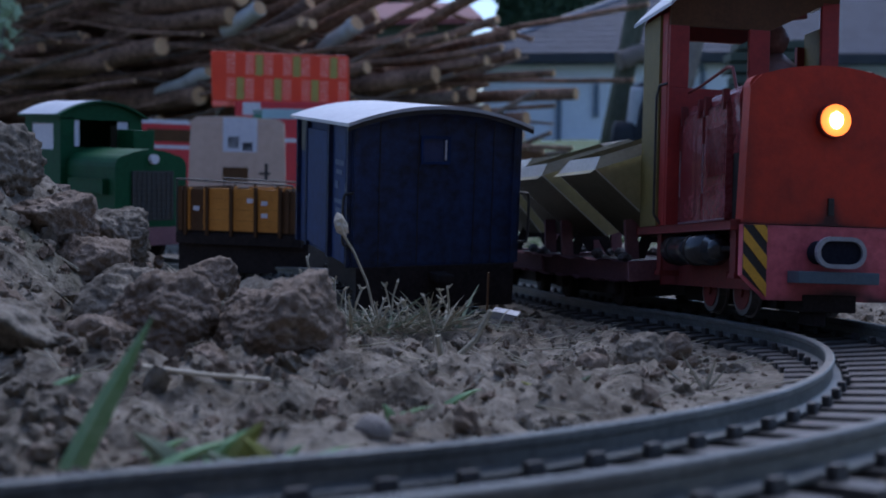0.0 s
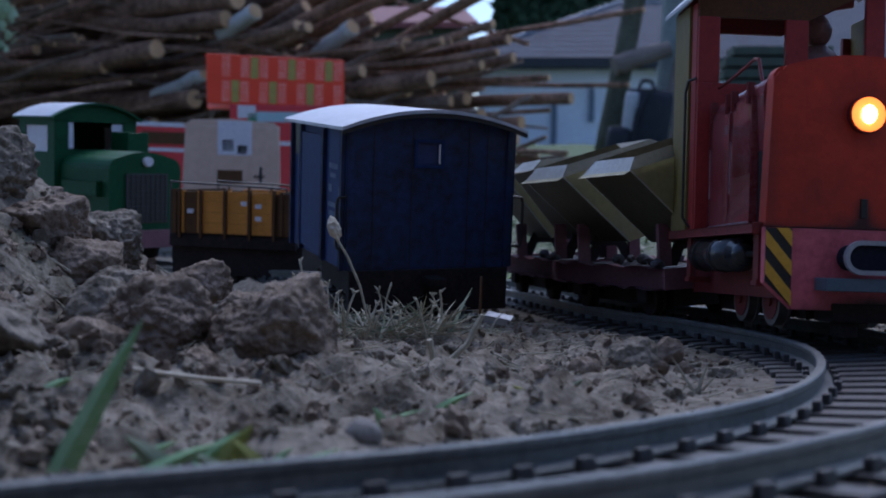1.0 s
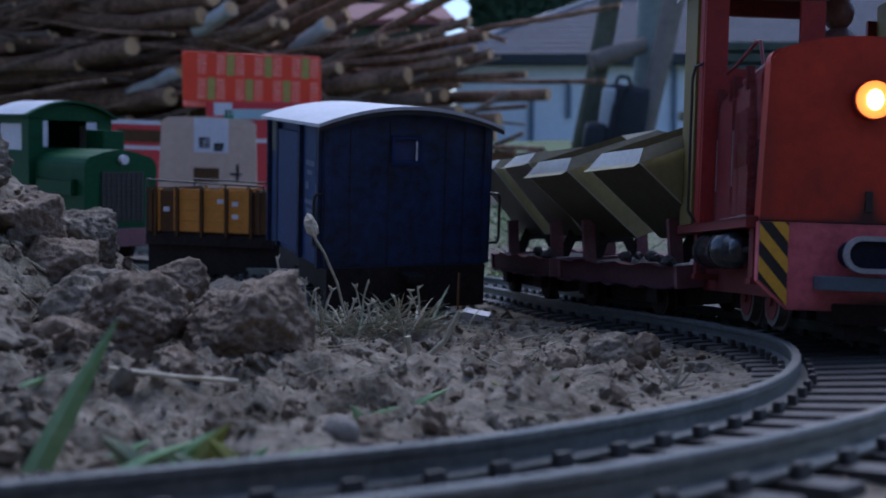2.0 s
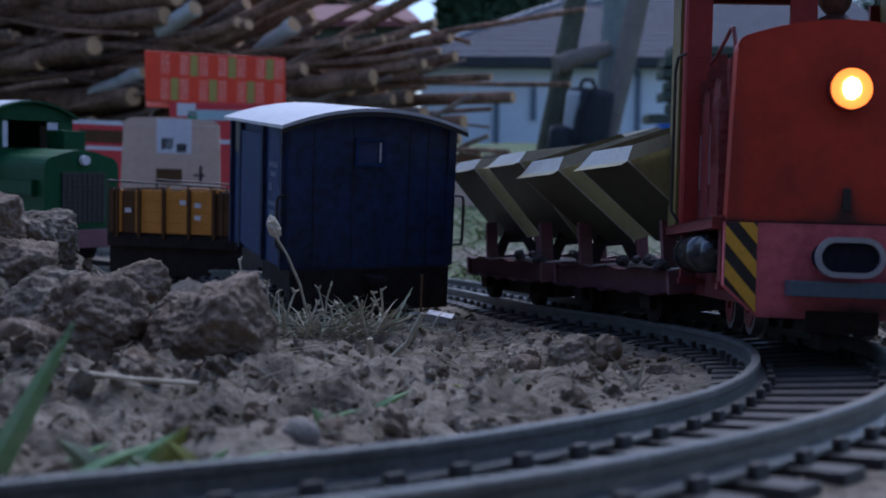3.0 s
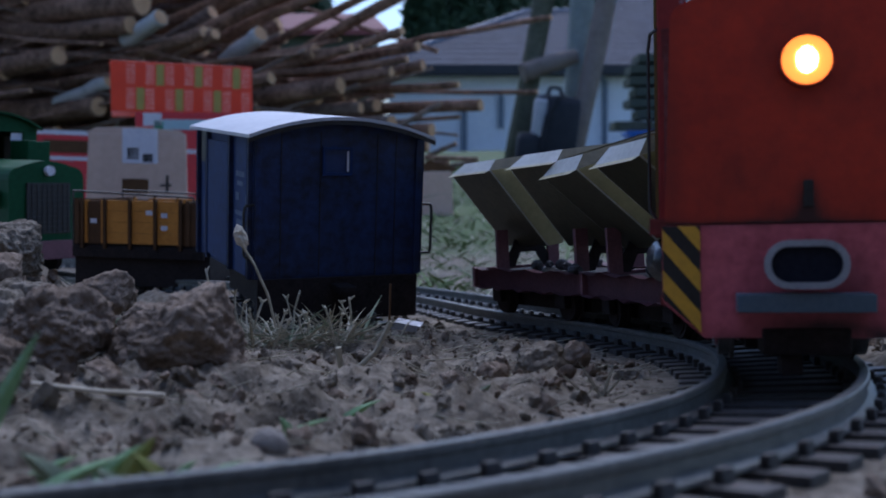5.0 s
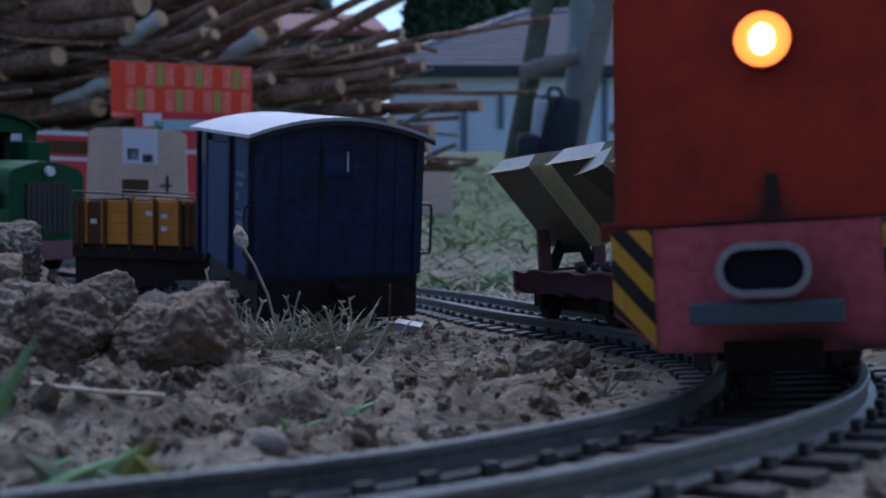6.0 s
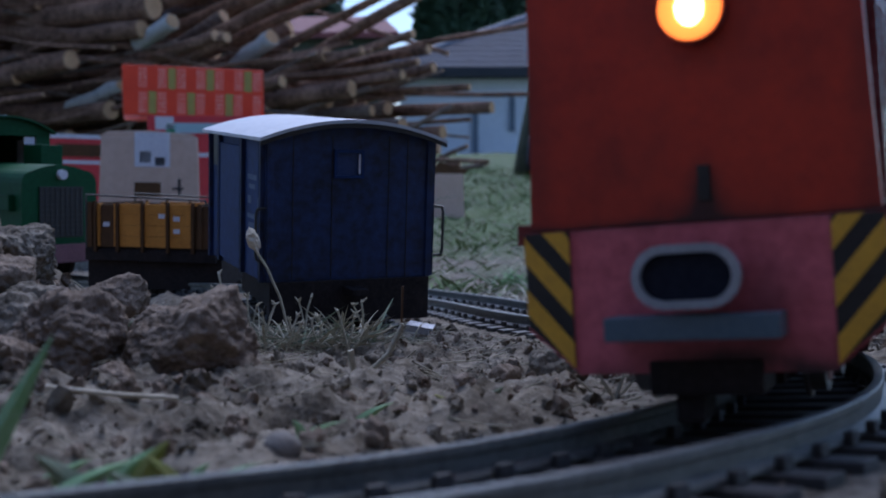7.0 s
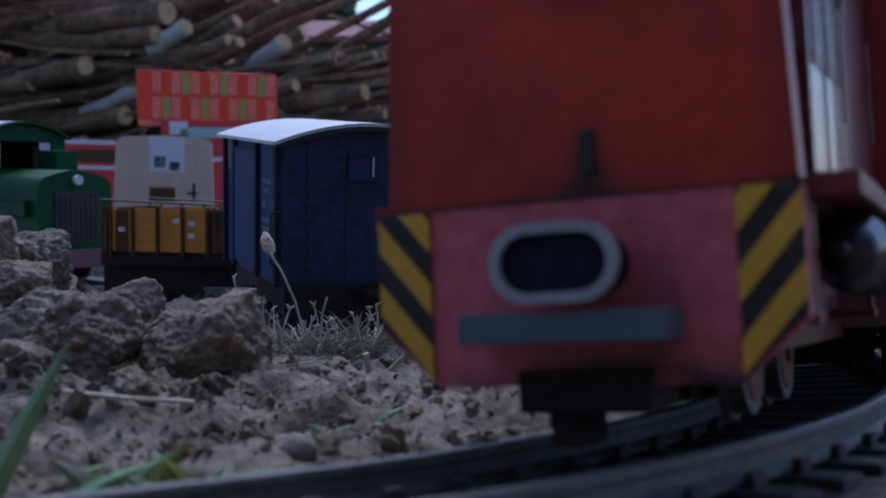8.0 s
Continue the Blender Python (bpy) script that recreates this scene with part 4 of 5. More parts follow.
for x0, x1, z0, z1, m in ((-0.105, -0.070, 0.225, 0.250, PAPER), (-0.068, 0.10, 0.218, 0.238, MINT), (-0.085, -0.068, 0.218, 0.236, LEAFG), (-0.122, 0.122, 0.172, 0.180, PAPER), (0.03, 0.122, 0.188, 0.214, MINT),
                          (0.03, 0.122, 0.105, 0.135, PAPER), (0.060, 0.082, 0.108, 0.132, LEAFG), (0.086, 0.108, 0.108, 0.130, GIFT), (0.035, 0.09, 0.150, 0.160, GIFTPALE)):
    box_part("printed_panel", c, m, x0, x1, -0.1012, -0.0995, z0, z1)
c = carton("printed_carton", "low red printed carton with a pale top edge", Matrix.Translation((-0.735, 2.25, -0.02)) @ pose(0, 0, 0, 0, 1.5, 18), 0.20, 0.2, 0.213, CARTON)
box_part("printed_panel", c, PAPER, -0.101, 0.101, -0.1012, 0.1008, 0.206, 0.2145)
box_part("printed_panel", c, BROWN, -0.06, 0.03, -0.1012, -0.0995, 0.172, 0.196)
box_part("printed_panel", c, PAPER, -0.10, 0.10, -0.1010, -0.0995, 0.158, 0.165)
c = carton("cardboard_box", "worn brown cardboard box with taped label and markings", Matrix.Translation((-0.452, 1.66, -0.02)) @ pose(0, 0, 0, 0, 1, 14), 0.146, 0.12, 0.186, CARD, lean=0.12)
bm = bmesh.new()
add_prism(bm, [(-0.069, 0.186), (0.069, 0.186), (0.060, 0.192), (0.0, 0.196), (-0.056, 0.194)], -0.058, 0.058)
part("top_flap", bm, CARD, c)
for x0, x1, z0, z1, m, n in ((-0.020, 0.029, 0.144, 0.1935, PAPER, "label"), (-0.013, 0.003, 0.150, 0.166, GRILLE, "mark"), (0.008, 0.022, 0.146, 0.158, GRILLE, "mark"), (-0.020, 0.016, 0.102, 0.122, BROWN, "tear"), (0.040, 0.044, 0.104, 0.128, GRILLE, "mark"), (0.032, 0.048, 0.112, 0.115, GRILLE, "mark")):
    box_part(n, c, m, x0, x1, -0.0608, -0.0595, z0, z1)
c = carton("cardboard_box", "small brown cardboard box open on the grass", Matrix.Translation((-0.03, 3.2, -0.01)) @ pose(0, 0, 0, 0, 0, 8), 0.10, 0.14, 0.135, CARD)
bm = bmesh.new()
add_prism(bm, [(-0.05, 0.134), (0.05, 0.134), (0.062, 0.142), (-0.02, 0.168)], -0.065, -0.061)
part("top_flap", bm, BROWN, c)


# ---------------------------------------------------------------- log pile
def log_mesh(p, q, r0, r1, seed, seg=14, rings=9):
    """A bent tapering log from p (sawn end) to q."""
    p, q = Vector(p), Vector(q)
    d = q - p
    up = d.normalized().orthogonal().normalized()
    sd = d.normalized().cross(up)
    bm = bmesh.new()
    R = []
    for k in range(rings):
        t = k / (rings - 1)
        c = p + d * t + (up * noise.noise(Vector((t * 2.2, seed, 0))) + sd * noise.noise(Vector((t * 2.2, seed, 9)))) * 0.12 * d.length * t * (1.3 - t) * 0.5
        r = r0 + (r1 - r0) * t
        R.append([bm.verts.new(c + (up * math.cos(a) + sd * math.sin(a)) * r * (1 + 0.16 * noise.noise(Vector((math.cos(a) * 1.4, math.sin(a) * 1.4 + seed, t * 6))))) for a in [2 * math.pi * i / seg for i in range(seg)]])
    for a, b in zip(R[:-1], R[1:]):
        for i in range(seg):
            f = bm.faces.new((a[i], a[(i + 1) % seg], b[(i + 1) % seg], b[i]))
            f.smooth = True
    bm.faces.new(R[-1][::-1])
    cut = bmesh.new()
    bm.faces.new(R[0])
    n = -d.normalized()
    ring = [cut.verts.new(v.co * 0.93 + p * 0.07 + n * 0.002) for v in R[0]]
    cut.faces.new(ring)
    rim = [cut.verts.new(v.co - n * 0.0035) for v in ring]
    for i in range(seg):
        cut.faces.new((ring[i], rim[i], rim[(i + 1) % seg], ring[(i + 1) % seg]))
    return bm, cut


def make_log(p, q, r0, r1, bark, seed, label):
    bm, cut = log_mesh(p, q, r0, r1, seed)
    bmesh.ops.recalc_face_normals(bm, faces=bm.faces[:])
    me = bpy.data.meshes.new("log")
    bm.to_mesh(me)
    bm.free()
    me.materials.append(bark)
    ob = tagged(new("log", me), label, "log", "felled logs of the pile")
    part("sawn_end", cut, CUT, ob, "pale sawn end")
    return ob


# sawn ends (x, height), direction across and up per metre, length, thickness, bark
LOGS = [(-1.236, 0.712, 0.06, 1.5, 0.036, 0), (-1.19, 0.80, 0.02, 1.4, 0.05, 0), (-1.50, 0.585, -0.10, 1.3, 0.04, 0), (-1.77, 0.53, 0.03, 1.0, 0.03, 0),
        (-0.925, 0.675, -0.22, 1.6, 0.024, 0), (-0.88, 0.665, -0.28, 1.2, 0.022, 0), (-0.51, 0.613, -0.06, 1.9, 0.034, 0), (-0.665, 0.495, -0.10, 1.5, 0.025, 0),
        (-0.40, 0.47, -0.12, 1.7, 0.036, 0), (0.15, 0.398, -0.02, 1.9, 0.024, 0), (-0.10, 0.63, -0.10, 1.9, 0.020, 0), (-0.045, 0.302, -0.02, 1.7, 0.030, 0),
        (-0.27, 0.405, -0.03, 1.8, 0.028, 1), (-0.33, 0.39, -0.02, 1.8, 0.024, 1), (-0.06, 0.235, 0.0, 1.5, 0.022, 0), (-0.08, 0.555, -0.12, 2.0, 0.020, 0),
        (-0.74, 0.695, -0.55, 0.2, 0.036, 2), (-1.10, 0.735, -0.4, 0.2, 0.032, 2), (-1.36, 0.505, -0.30, 0.3, 0.030, 2), (-1.24, 0.86, 0.05, 1.5, 0.04, 0),
        (0.06, 0.47, 0.02, 2.1, 0.014, 0), (0.38, 0.455, 0.01, 2.3, 0.010, 0), (-0.14, 0.57, -0.08, 2.0, 0.015, 0), (-0.16, 0.68, -0.2, 2.0, 0.018, 0),
        (-0.14, 0.83, -0.42, 1.6, 0.024, 0), (-0.22, 0.88, -0.46, 1.5, 0.018, 0), (-0.28, 0.90, -0.30, 1.4, 0.02, 0), (-0.45, 0.93, -0.36, 1.3, 0.03, 0),
        (0.42, 0.735, -0.13, 2.2, 0.011, 0), (-0.60, 0.87, -0.42, 1.1, 0.028, 0), (-0.85, 0.90, -0.2, 1.2, 0.03, 0), (-0.36, 0.62, -0.2, 1.6, 0.018, 0),
        (-0.20, 0.52, -0.05, 1.8, 0.02, 0), (-0.50, 0.43, -0.05, 1.7, 0.03, 0), (-0.75, 0.40, 0.0, 1.5, 0.03, 1), (-1.0, 0.42, 0.0, 1.3, 0.03, 0), (-1.4, 0.40, 0.0, 1.1, 0.04, 0), (-0.2, 0.32, 0.0, 1.7, 0.035, 1)]
BARKS = (BARK, BARKGREY, BIRCH)
rl = random.Random(11)
for i, (x, z, slope, length, r, b) in enumerate(LOGS):
    y = 4.5 + rl.uniform(-0.12, 0.12)
    depth = rl.uniform(0.35, 0.8)
    q = (x - length * 0.9, y + depth * length, z + slope * length * 0.9)
    make_log((x, y, z), q, r, r * rl.uniform(0.9, 1.15), BARKS[b], i * 3.7, ("brown-barked felled log with a pale sawn end, in a pile", "grey-barked felled log in a pile", "short birch log with white bark in a pile")[b])
for i in range(150):
    x = rl.uniform(-3.6, -0.25) if i > 71 else rl.uniform(-2.6, -0.25)
    top = 1.35 if x < -0.6 else 0.62
    z = rl.uniform(0.05, top) * (1.12 if i > 71 else 1)
    y = 4.75 + rl.uniform(0, 0.5) + (0.7 if i > 71 else 0)
    length = rl.uniform(1.2, 2.2)
    sl = rl.uniform(-0.2, 0.1) if x < -1.2 else rl.uniform(-0.4, 0.0)
    make_log((x, y, z), (x - length * 0.9, y + length * rl.uniform(0.2, 0.6), max(0.05, z + sl * length)), rl.uniform(0.014, 0.036), rl.uniform(0.014, 0.036), BARKS[rl.random() < 0.2], 200 + i * 2.3, "brown-barked felled log with a pale sawn end, in a pile")


# unseen logs added above the view to shade the pile beneath
for i in range(46):
    x, y, z = rl.uniform(-3.4, -0.75), 4.5 + 0.035 * i, rl.uniform(1.08, 1.45)
    make_log((x, y, z), (x - 1.7, y + rl.uniform(0.1, 0.5), z + rl.uniform(-0.1, 0.15)), rl.uniform(0.03, 0.06), rl.uniform(0.03, 0.05), BARK, 900 + i * 1.9, "brown-barked felled log with a pale sawn end, in a pile")
for i in range(64):
    x, z = rl.uniform(-0.9, -0.3) - (i % 8) * 0.42, 0.10 + (i // 8) * 0.19 + rl.uniform(-0.03, 0.03)
    if x > -0.9 and z > 0.6:
        continue
    make_log((x, 6.0 + rl.uniform(-0.1, 0.1), z), (x - 1.6, 6.3 + rl.uniform(-0.1, 0.1), z + rl.uniform(-0.08, 0.08)), rl.uniform(0.09, 0.12), rl.uniform(0.08, 0.11), BARK, 800 + i * 1.3, "thick felled log at the back of the pile")
for i in range(80):
    x, y, z = rl.uniform(-2.2, 0.15), 4.45 + rl.uniform(-0.1, 0.4), rl.uniform(0.15, 1.1)
    if x > -0.7:
        z *= 0.62
    a, length = rl.uniform(-0.35, 0.5), rl.uniform(0.4, 1.2)
    q = (x - length * math.cos(a), y + rl.uniform(-0.05, 0.4), max(0.05, z - length * math.sin(a)))
    make_log((x, y, z), q, rl.uniform(0.005, 0.012), rl.uniform(0.004, 0.010), BARKS[rl.random() < 0.35], 500 + i * 1.7, "thin cut branch lying in the log pile")


# ---------------------------------------------------------------- poles, backpack and planks
def make_pole(p, q, r0, r1, mat, label):
    bm, cut = log_mesh(p, q, r0, r1, p[0] * 9)
    cut.free()
    return tagged(part("wooden_pole", bm, mat), label, "pole", "poles leaning together")


make_pole((0.46, 7.5, 0.12), (0.84, 7.6, 2.1), 0.075, 0.065, TRUNK, "dark mossy wooden pole standing in grass")
make_pole((0.86, 7.65, 0.12), (0.98, 7.7, 2.2), 0.085, 0.075, TRUNKG, "pale grey wooden pole standing in grass")
make_pole((0.82, 7.4, 0.12), (1.22, 7.5, 2.1), 0.070, 0.065, TRUNKB, "leaning grey brown wooden pole standing in grass")
make_pole((0.52, 7.42, 0.80), (0.88, 7.5, 0.92), 0.065, 0.05, TRUNKB, "short forked branch tied across the poles")


def backpack(M):
    t = thing("backpack", "black and pale grey backpack hanging against the poles", "backpack", M)

    def blob(name, c, s, mat, label=""):
        bm = bmesh.new()
        add_box(bm, -s[0], s[0], -s[1], s[1], -s[2], s[2], min(s) * 0.75)
        for v in bm.verts:
            v.co += Vector(c) + Vector((0.012 * noise.noise(v.co * 9), 0.01 * noise.noise(v.co * 9 + Vector((5, 0, 0))), 0))
        return part(name, bm, mat, t, label, smooth=True)
    blob("main_bag", (0.03, 0, 0.0), (0.145, 0.09, 0.20), PACKB, "black main bag")
    blob("side_panel", (-0.085, -0.05, 0.02), (0.045, 0.05, 0.15), PACKG, "pale grey side panel")
    blob("front_pocket", (0.06, -0.09, -0.185), (0.07, 0.03, 0.022), PACKG)
    blob("lower_bag", (-0.13, -0.02, -0.17), (0.08, 0.09, 0.12), PACKB)
    bm = bmesh.new()
    add_tube(bm, [(-0.06, -0.10, -0.15), (-0.045, -0.115, 0.05), (0.0, -0.10, 0.17), (0.05, -0.06, 0.2)], 0.016)
    part("strap", bm, PACKB, t)
    bm = bmesh.new()
    add_tube(bm, [(-0.05, 0, 0.19), (-0.03, 0, 0.25), (0.03, 0, 0.25), (0.05, 0, 0.19)], 0.012)
    part("carry_loop", bm, PACKB, t)
    return t


backpack(Matrix.Translation((0.69, 7.2, 0.44)) @ pose(0, 0, 0, 0, 6, 0))


def plank_stack():
    r = random.Random(8)
    for k in range(7):
        z = 0.50 + 0.088 * k
        bm = bmesh.new()
        x0 = 1.50 + r.uniform(-0.04, 0.04) - (0.12 if k == 0 else 0)
        add_box(bm, x0, x0 + 0.75, 8.9, 9.25, z, z + 0.066, 0.006)
        tagged(part("plank", bm, TRUNK if k == 0 else GABLE), "weathered greenish plank in a stack beside the house", "plank", "stacked planks")
    for x in (1.65, 2.1):
        bm = bmesh.new()
        add_box(bm, x - 0.05, x + 0.05, 8.95, 9.2, 0.16, 0.50, 0.006)
        tagged(part("support_block", bm, TRUNKB), "rough timber block under the planks", "timber")
    bm = bmesh.new()
    add_box(bm, 1.42, 1.70, 8.6, 8.85, 0.15, 0.47, 0.03)
    add_box(bm, 1.40, 1.72, 8.58, 8.87, 0.44, 0.475, 0.01)
    tagged(part("plastic_bin", bm, TARP), "bright blue plastic bin standing in grass", "bin")


plank_stack()


# ---------------------------------------------------------------- houses
def house():
    t = thing("house", "low white house with a dark hipped tile roof", "house", kind="")
    bm = bmesh.new()
    add_box(bm, -1.15, 4.05, 24.0, 24.3, 0.3, 2.50)
    part("wall", bm, WALLP, t, "whitewashed wall")
    bm = bmesh.new()
    add_box(bm, 4.05, 9.5, 25.2, 25.5, 0.3, 2.50)
    add_box(bm, 3.9, 4.05, 24.3, 25.4, 0.3, 2.50)
    part("wall", bm, WALLP, t, "whitewashed wall")
    bm = bmesh.new()
    e = [(-1.6, 23.6, 2.5), (4.3, 23.6, 2.5), (4.3, 31.0, 2.5), (-1.6, 31.0, 2.5)]
    a, b = (2.0, 27.2, 4.15), (4.3, 27.2, 4.15)
    V = [bm.verts.new(p) for p in e]
    A, B = bm.verts.new(a), bm.verts.new(b)
    bm.faces.new((V[0], V[1], B, A))
    bm.faces.new((V[1], V[2], B))
    bm.faces.new((V[2], V[3], A, B))
    bm.faces.new((V[3], V[0], A))
    bm.faces.new(V[::-1])
    part("roof", bm, SLATE, t, "dark blue-grey tile roof")
    bm = bmesh.new()
    V = [bm.verts.new(p) for p in ((3.2, 24.2, 2.55), (9.8, 24.8, 2.55), (9.0, 29.0, 4.9), (4.4, 28.4, 4.9), (3.2, 32, 2.55), (9.8, 32, 2.55))]
    for f in ((0, 1, 2, 3), (0, 3, 4), (4, 3, 2, 5), (1, 5, 2), (0, 4, 5, 1)):
        bm.faces.new([V[i] for i in f])
    part("roof", bm, SLATE, t, "dark blue-grey tile roof")
    # rows of tiles and ridge caps
    for k in range(11):
        u = k / 11
        bm = bmesh.new()
        p, q = Vector((-1.6, 23.6, 2.5)).lerp(Vector(a), u), Vector((4.3, 23.6, 2.5)).lerp(Vector(b), u)
        add_rod(bm, p + Vector((0, -0.008, 0.0)), q + Vector((0, -0.008, 0.0)), 0.007, seg=6)
        part("tile_course", bm, SLATE, t)
    for p, q in (((-1.6, 23.6, 2.5), a), (a, b), ((3.2, 24.2, 2.55), (4.4, 28.4, 4.9))):
        bm = bmesh.new()
        add_rod(bm, p, q, 0.06, seg=8)
        part("ridge_cap", bm, PIPE, t)
    for p, q in (((-1.65, 23.55, 2.44), (4.35, 23.55, 2.44)), ((3.3, 24.15, 2.48), (9.8, 24.75, 2.48))):
        bm = bmesh.new()
        add_box(bm, p[0], q[0], p[1] - 0.05, p[1] + 0.45, 2.30, 2.5)
        part("eave_board", bm, EAVE, t, "dark eave board")
    for x, y in ((3.42, 23.9), (4.3, 25.1)):
        bm = bmesh.new()
        add_tube(bm, [(x - 0.15, y - 0.3, 2.36), (x, y, 2.15), (x, y, 0.4)], 0.06, 8)
        part("downpipe", bm, PIPE, t, "blue grey downpipe")
    for x, z0, z1 in ((0.45, 0.6, 1.65), (1.23, 1.2, 1.9), (2.0, 0.6, 1.2)):
        bm = bmesh.new()
        add_box(bm, x - 0.06, x + 0.06, 23.9, 24.0, z0, z1)
        part("window_post", bm, PIPE, t, "dark upright against the wall")
    return t


house()


def shed():
    t = thing("shed", "grey green shed with a dull red sloping roof", "building")
    bm = bmesh.new()
    add_box(bm, -3.4, -1.25, 20.0, 22.0, 0.4, 2.75)
    part("wall", bm, GABLE, t)
    bm = bmesh.new()
    V = [bm.verts.new(p) for p in ((-3.7, 19.7, 2.72), (-0.95, 19.7, 2.72), (-1.35, 21.5, 3.25), (-3.7, 21.5, 3.25), (-3.7, 19.7, 2.62), (-0.95, 19.7, 2.62), (-1.35, 21.5, 3.15), (-3.7, 21.5, 3.15))]
    for f in ((0, 1, 2, 3), (7, 6, 5, 4), (0, 4, 5, 1), (1, 5, 6, 2), (2, 6, 7, 3), (3, 7, 4, 0)):
        bm.faces.new([V[i] for i in f])
    part("roof", bm, REDROOF, t)
    return t


shed()


# ---------------------------------------------------------------- far trees
def tree(x, y, z0, h, w, seed):
    r = random.Random(seed)
    t = thing("tree", "dark leafy tree behind the house", "tree", Matrix.Translation((x, y, z0)), "trees behind the house")
    bm = bmesh.new()
    add_rod(bm, (0, 0, -0.3), (0, 0, h * 0.7), 0.16, 0.06, 8)
    for k in range(7):
        a = r.uniform(0, 6.28)
        add_rod(bm, (0, 0, h * r.uniform(0.25, 0.6)), (math.cos(a) * w * 0.6, math.sin(a) * w * 0.6, h * r.uniform(0.5, 0.95)), 0.05, 0.015, 6)
    part("trunk", bm, TRUNK, t)
    verts, faces = [], []
    for k in range(6500):
        d = Vector((r.gauss(0, 1), r.gauss(0, 1), r.gauss(0, 1))).normalized() * r.random() ** 0.4
        lump = 0.75 + 0.5 * noise.noise(d * 2.3 + Vector((seed, 0, 0)))
        c = Vector((d.x * w * lump, d.y * w * lump, h * 0.60 + d.z * h * 0.45 * lump))
        u = Vector((r.gauss(0, 1), r.gauss(0, 1), r.gauss(0, 1))).normalized() * r.uniform(0.08, 0.18)
        v = u.orthogonal().normalized() * u.length * 0.6
        n = len(verts)
        verts += [c - u, c + v, c + u, c - v]
        faces.append((n, n + 1, n + 2, n + 3))
    me = bpy.data.meshes.new("crown")
    me.from_pydata(verts, [], faces)
    me.materials.append(LEAF)
    new("crown", me).parent = t


for i, (x, y, h, w) in enumerate([(-0.45, 32, 5.6, 0.75), (0.55, 33, 6.2, 1.4), (1.5, 34, 6.6, 1.6), (2.6, 36, 6.3, 1.6), (4.5, 38, 7, 2.2), (8, 38, 7, 2.4), (-7, 30, 6, 2.5), (-11, 30, 7, 2.6), (-4.3, 36, 6.5, 1.2), (-6.2, 35, 7, 1.7), (13, 34, 7, 2.6)]):
    tree(x, y, 0.8, h, w, i + 1)


def shrub():
    r = random.Random(77)
    t = thing("shrub", "pale green leafy shrub beside the log pile", "shrub", Matrix.Translation((-2.12, 4.1, 0.0)))
    bm = bmesh.new()
    for k in range(9):
        a = r.uniform(0, 6.28)
        add_rod(bm, (0, 0, 0), (math.cos(a) * 0.16, math.sin(a) * 0.16, r.uniform(0.6, 1.1)), 0.010, 0.004, 6)
    part("stems", bm, TRUNKB, t)
    verts, faces = [], []
    for k in range(2600):
        d = Vector((r.gauss(0, 1), r.gauss(0, 1), r.gauss(0, 1))).normalized() * r.random() ** 0.4
        lump = 0.75 + 0.5 * noise.noise(d * 2.3)
        c = Vector((d.x * 0.25 * lump, d.y * 0.25 * lump, 0.82 + d.z * 0.48 * lump))
        u = Vector((r.gauss(0, 1), r.gauss(0, 1), r.gauss(0, 1))).normalized() * r.uniform(0.015, 0.035)
        v = u.orthogonal().normalized() * u.length * 0.5
        n = len(verts)
        verts += [c - u, c + v, c + u, c - v]
        faces.append((n, n + 1, n + 2, n + 3))
    me = bpy.data.meshes.new("leaves")
    me.from_pydata(verts, [], faces)
    me.materials.append(material("pale green leaf", (0.30, 0.40, 0.24), (0.42, 0.52, 0.36), 12, 0.6))
    new("leaves", me).parent = t


shrub()


# ---------------------------------------------------------------- clods, stones, straw and plants
def clod(x, y, z, r, seed, squash=0.8, label="large crumbly clod of dry soil", mat=None, rough=0.27):
    bm = bmesh.new()
    if mat is None:
        # broken facets, softened and pitted
        bmesh.ops.create_icosphere(bm, subdivisions=6 if r > 0.02 else 5 if r > 0.008 else 4, radius=1.0)
        rnd = random.Random(seed * 5 + 1)
        planes = []
        for k in range(22):
            m = Vector((rnd.gauss(0, 1), rnd.gauss(0, 1), rnd.gauss(0, 1))).normalized()
            planes.append((m, rnd.uniform(0.72, 1.0)))
        o = Vector((seed * 3.1, seed * 1.7, 0))
        for v in bm.verts:
            n = v.co.normalized()
            reach = sum((max(0.0, n.dot(m)) / d) ** 14 for m, d in planes) ** (-1 / 14)
            reach *= 1 + rough * 0.35 * noise.noise(n * 2 + o) + 0.10 * noise.noise(n * 5 + o) + 0.06 * noise.noise(n * 11 + o) + 0.035 * noise.noise(n * 24 + o) + 0.018 * noise.noise(n * 50 + o)
            v.co = n * reach * r * 1.08
            v.co.z *= squash
    else:
        add_lump(bm, (0, 0, 0), r, rough, 4, squash, seed, 1.5)
    ob = part("soil_clod" if mat is None else "stone", bm, mat or (CLODSOIL if seed % 3 else SOIL), None, "", True, Matrix.Translation((x, y, z)))
    return tagged(ob, label, "soil clod" if mat is None else "stone", "clods of the soil heap" if mat is None else "")


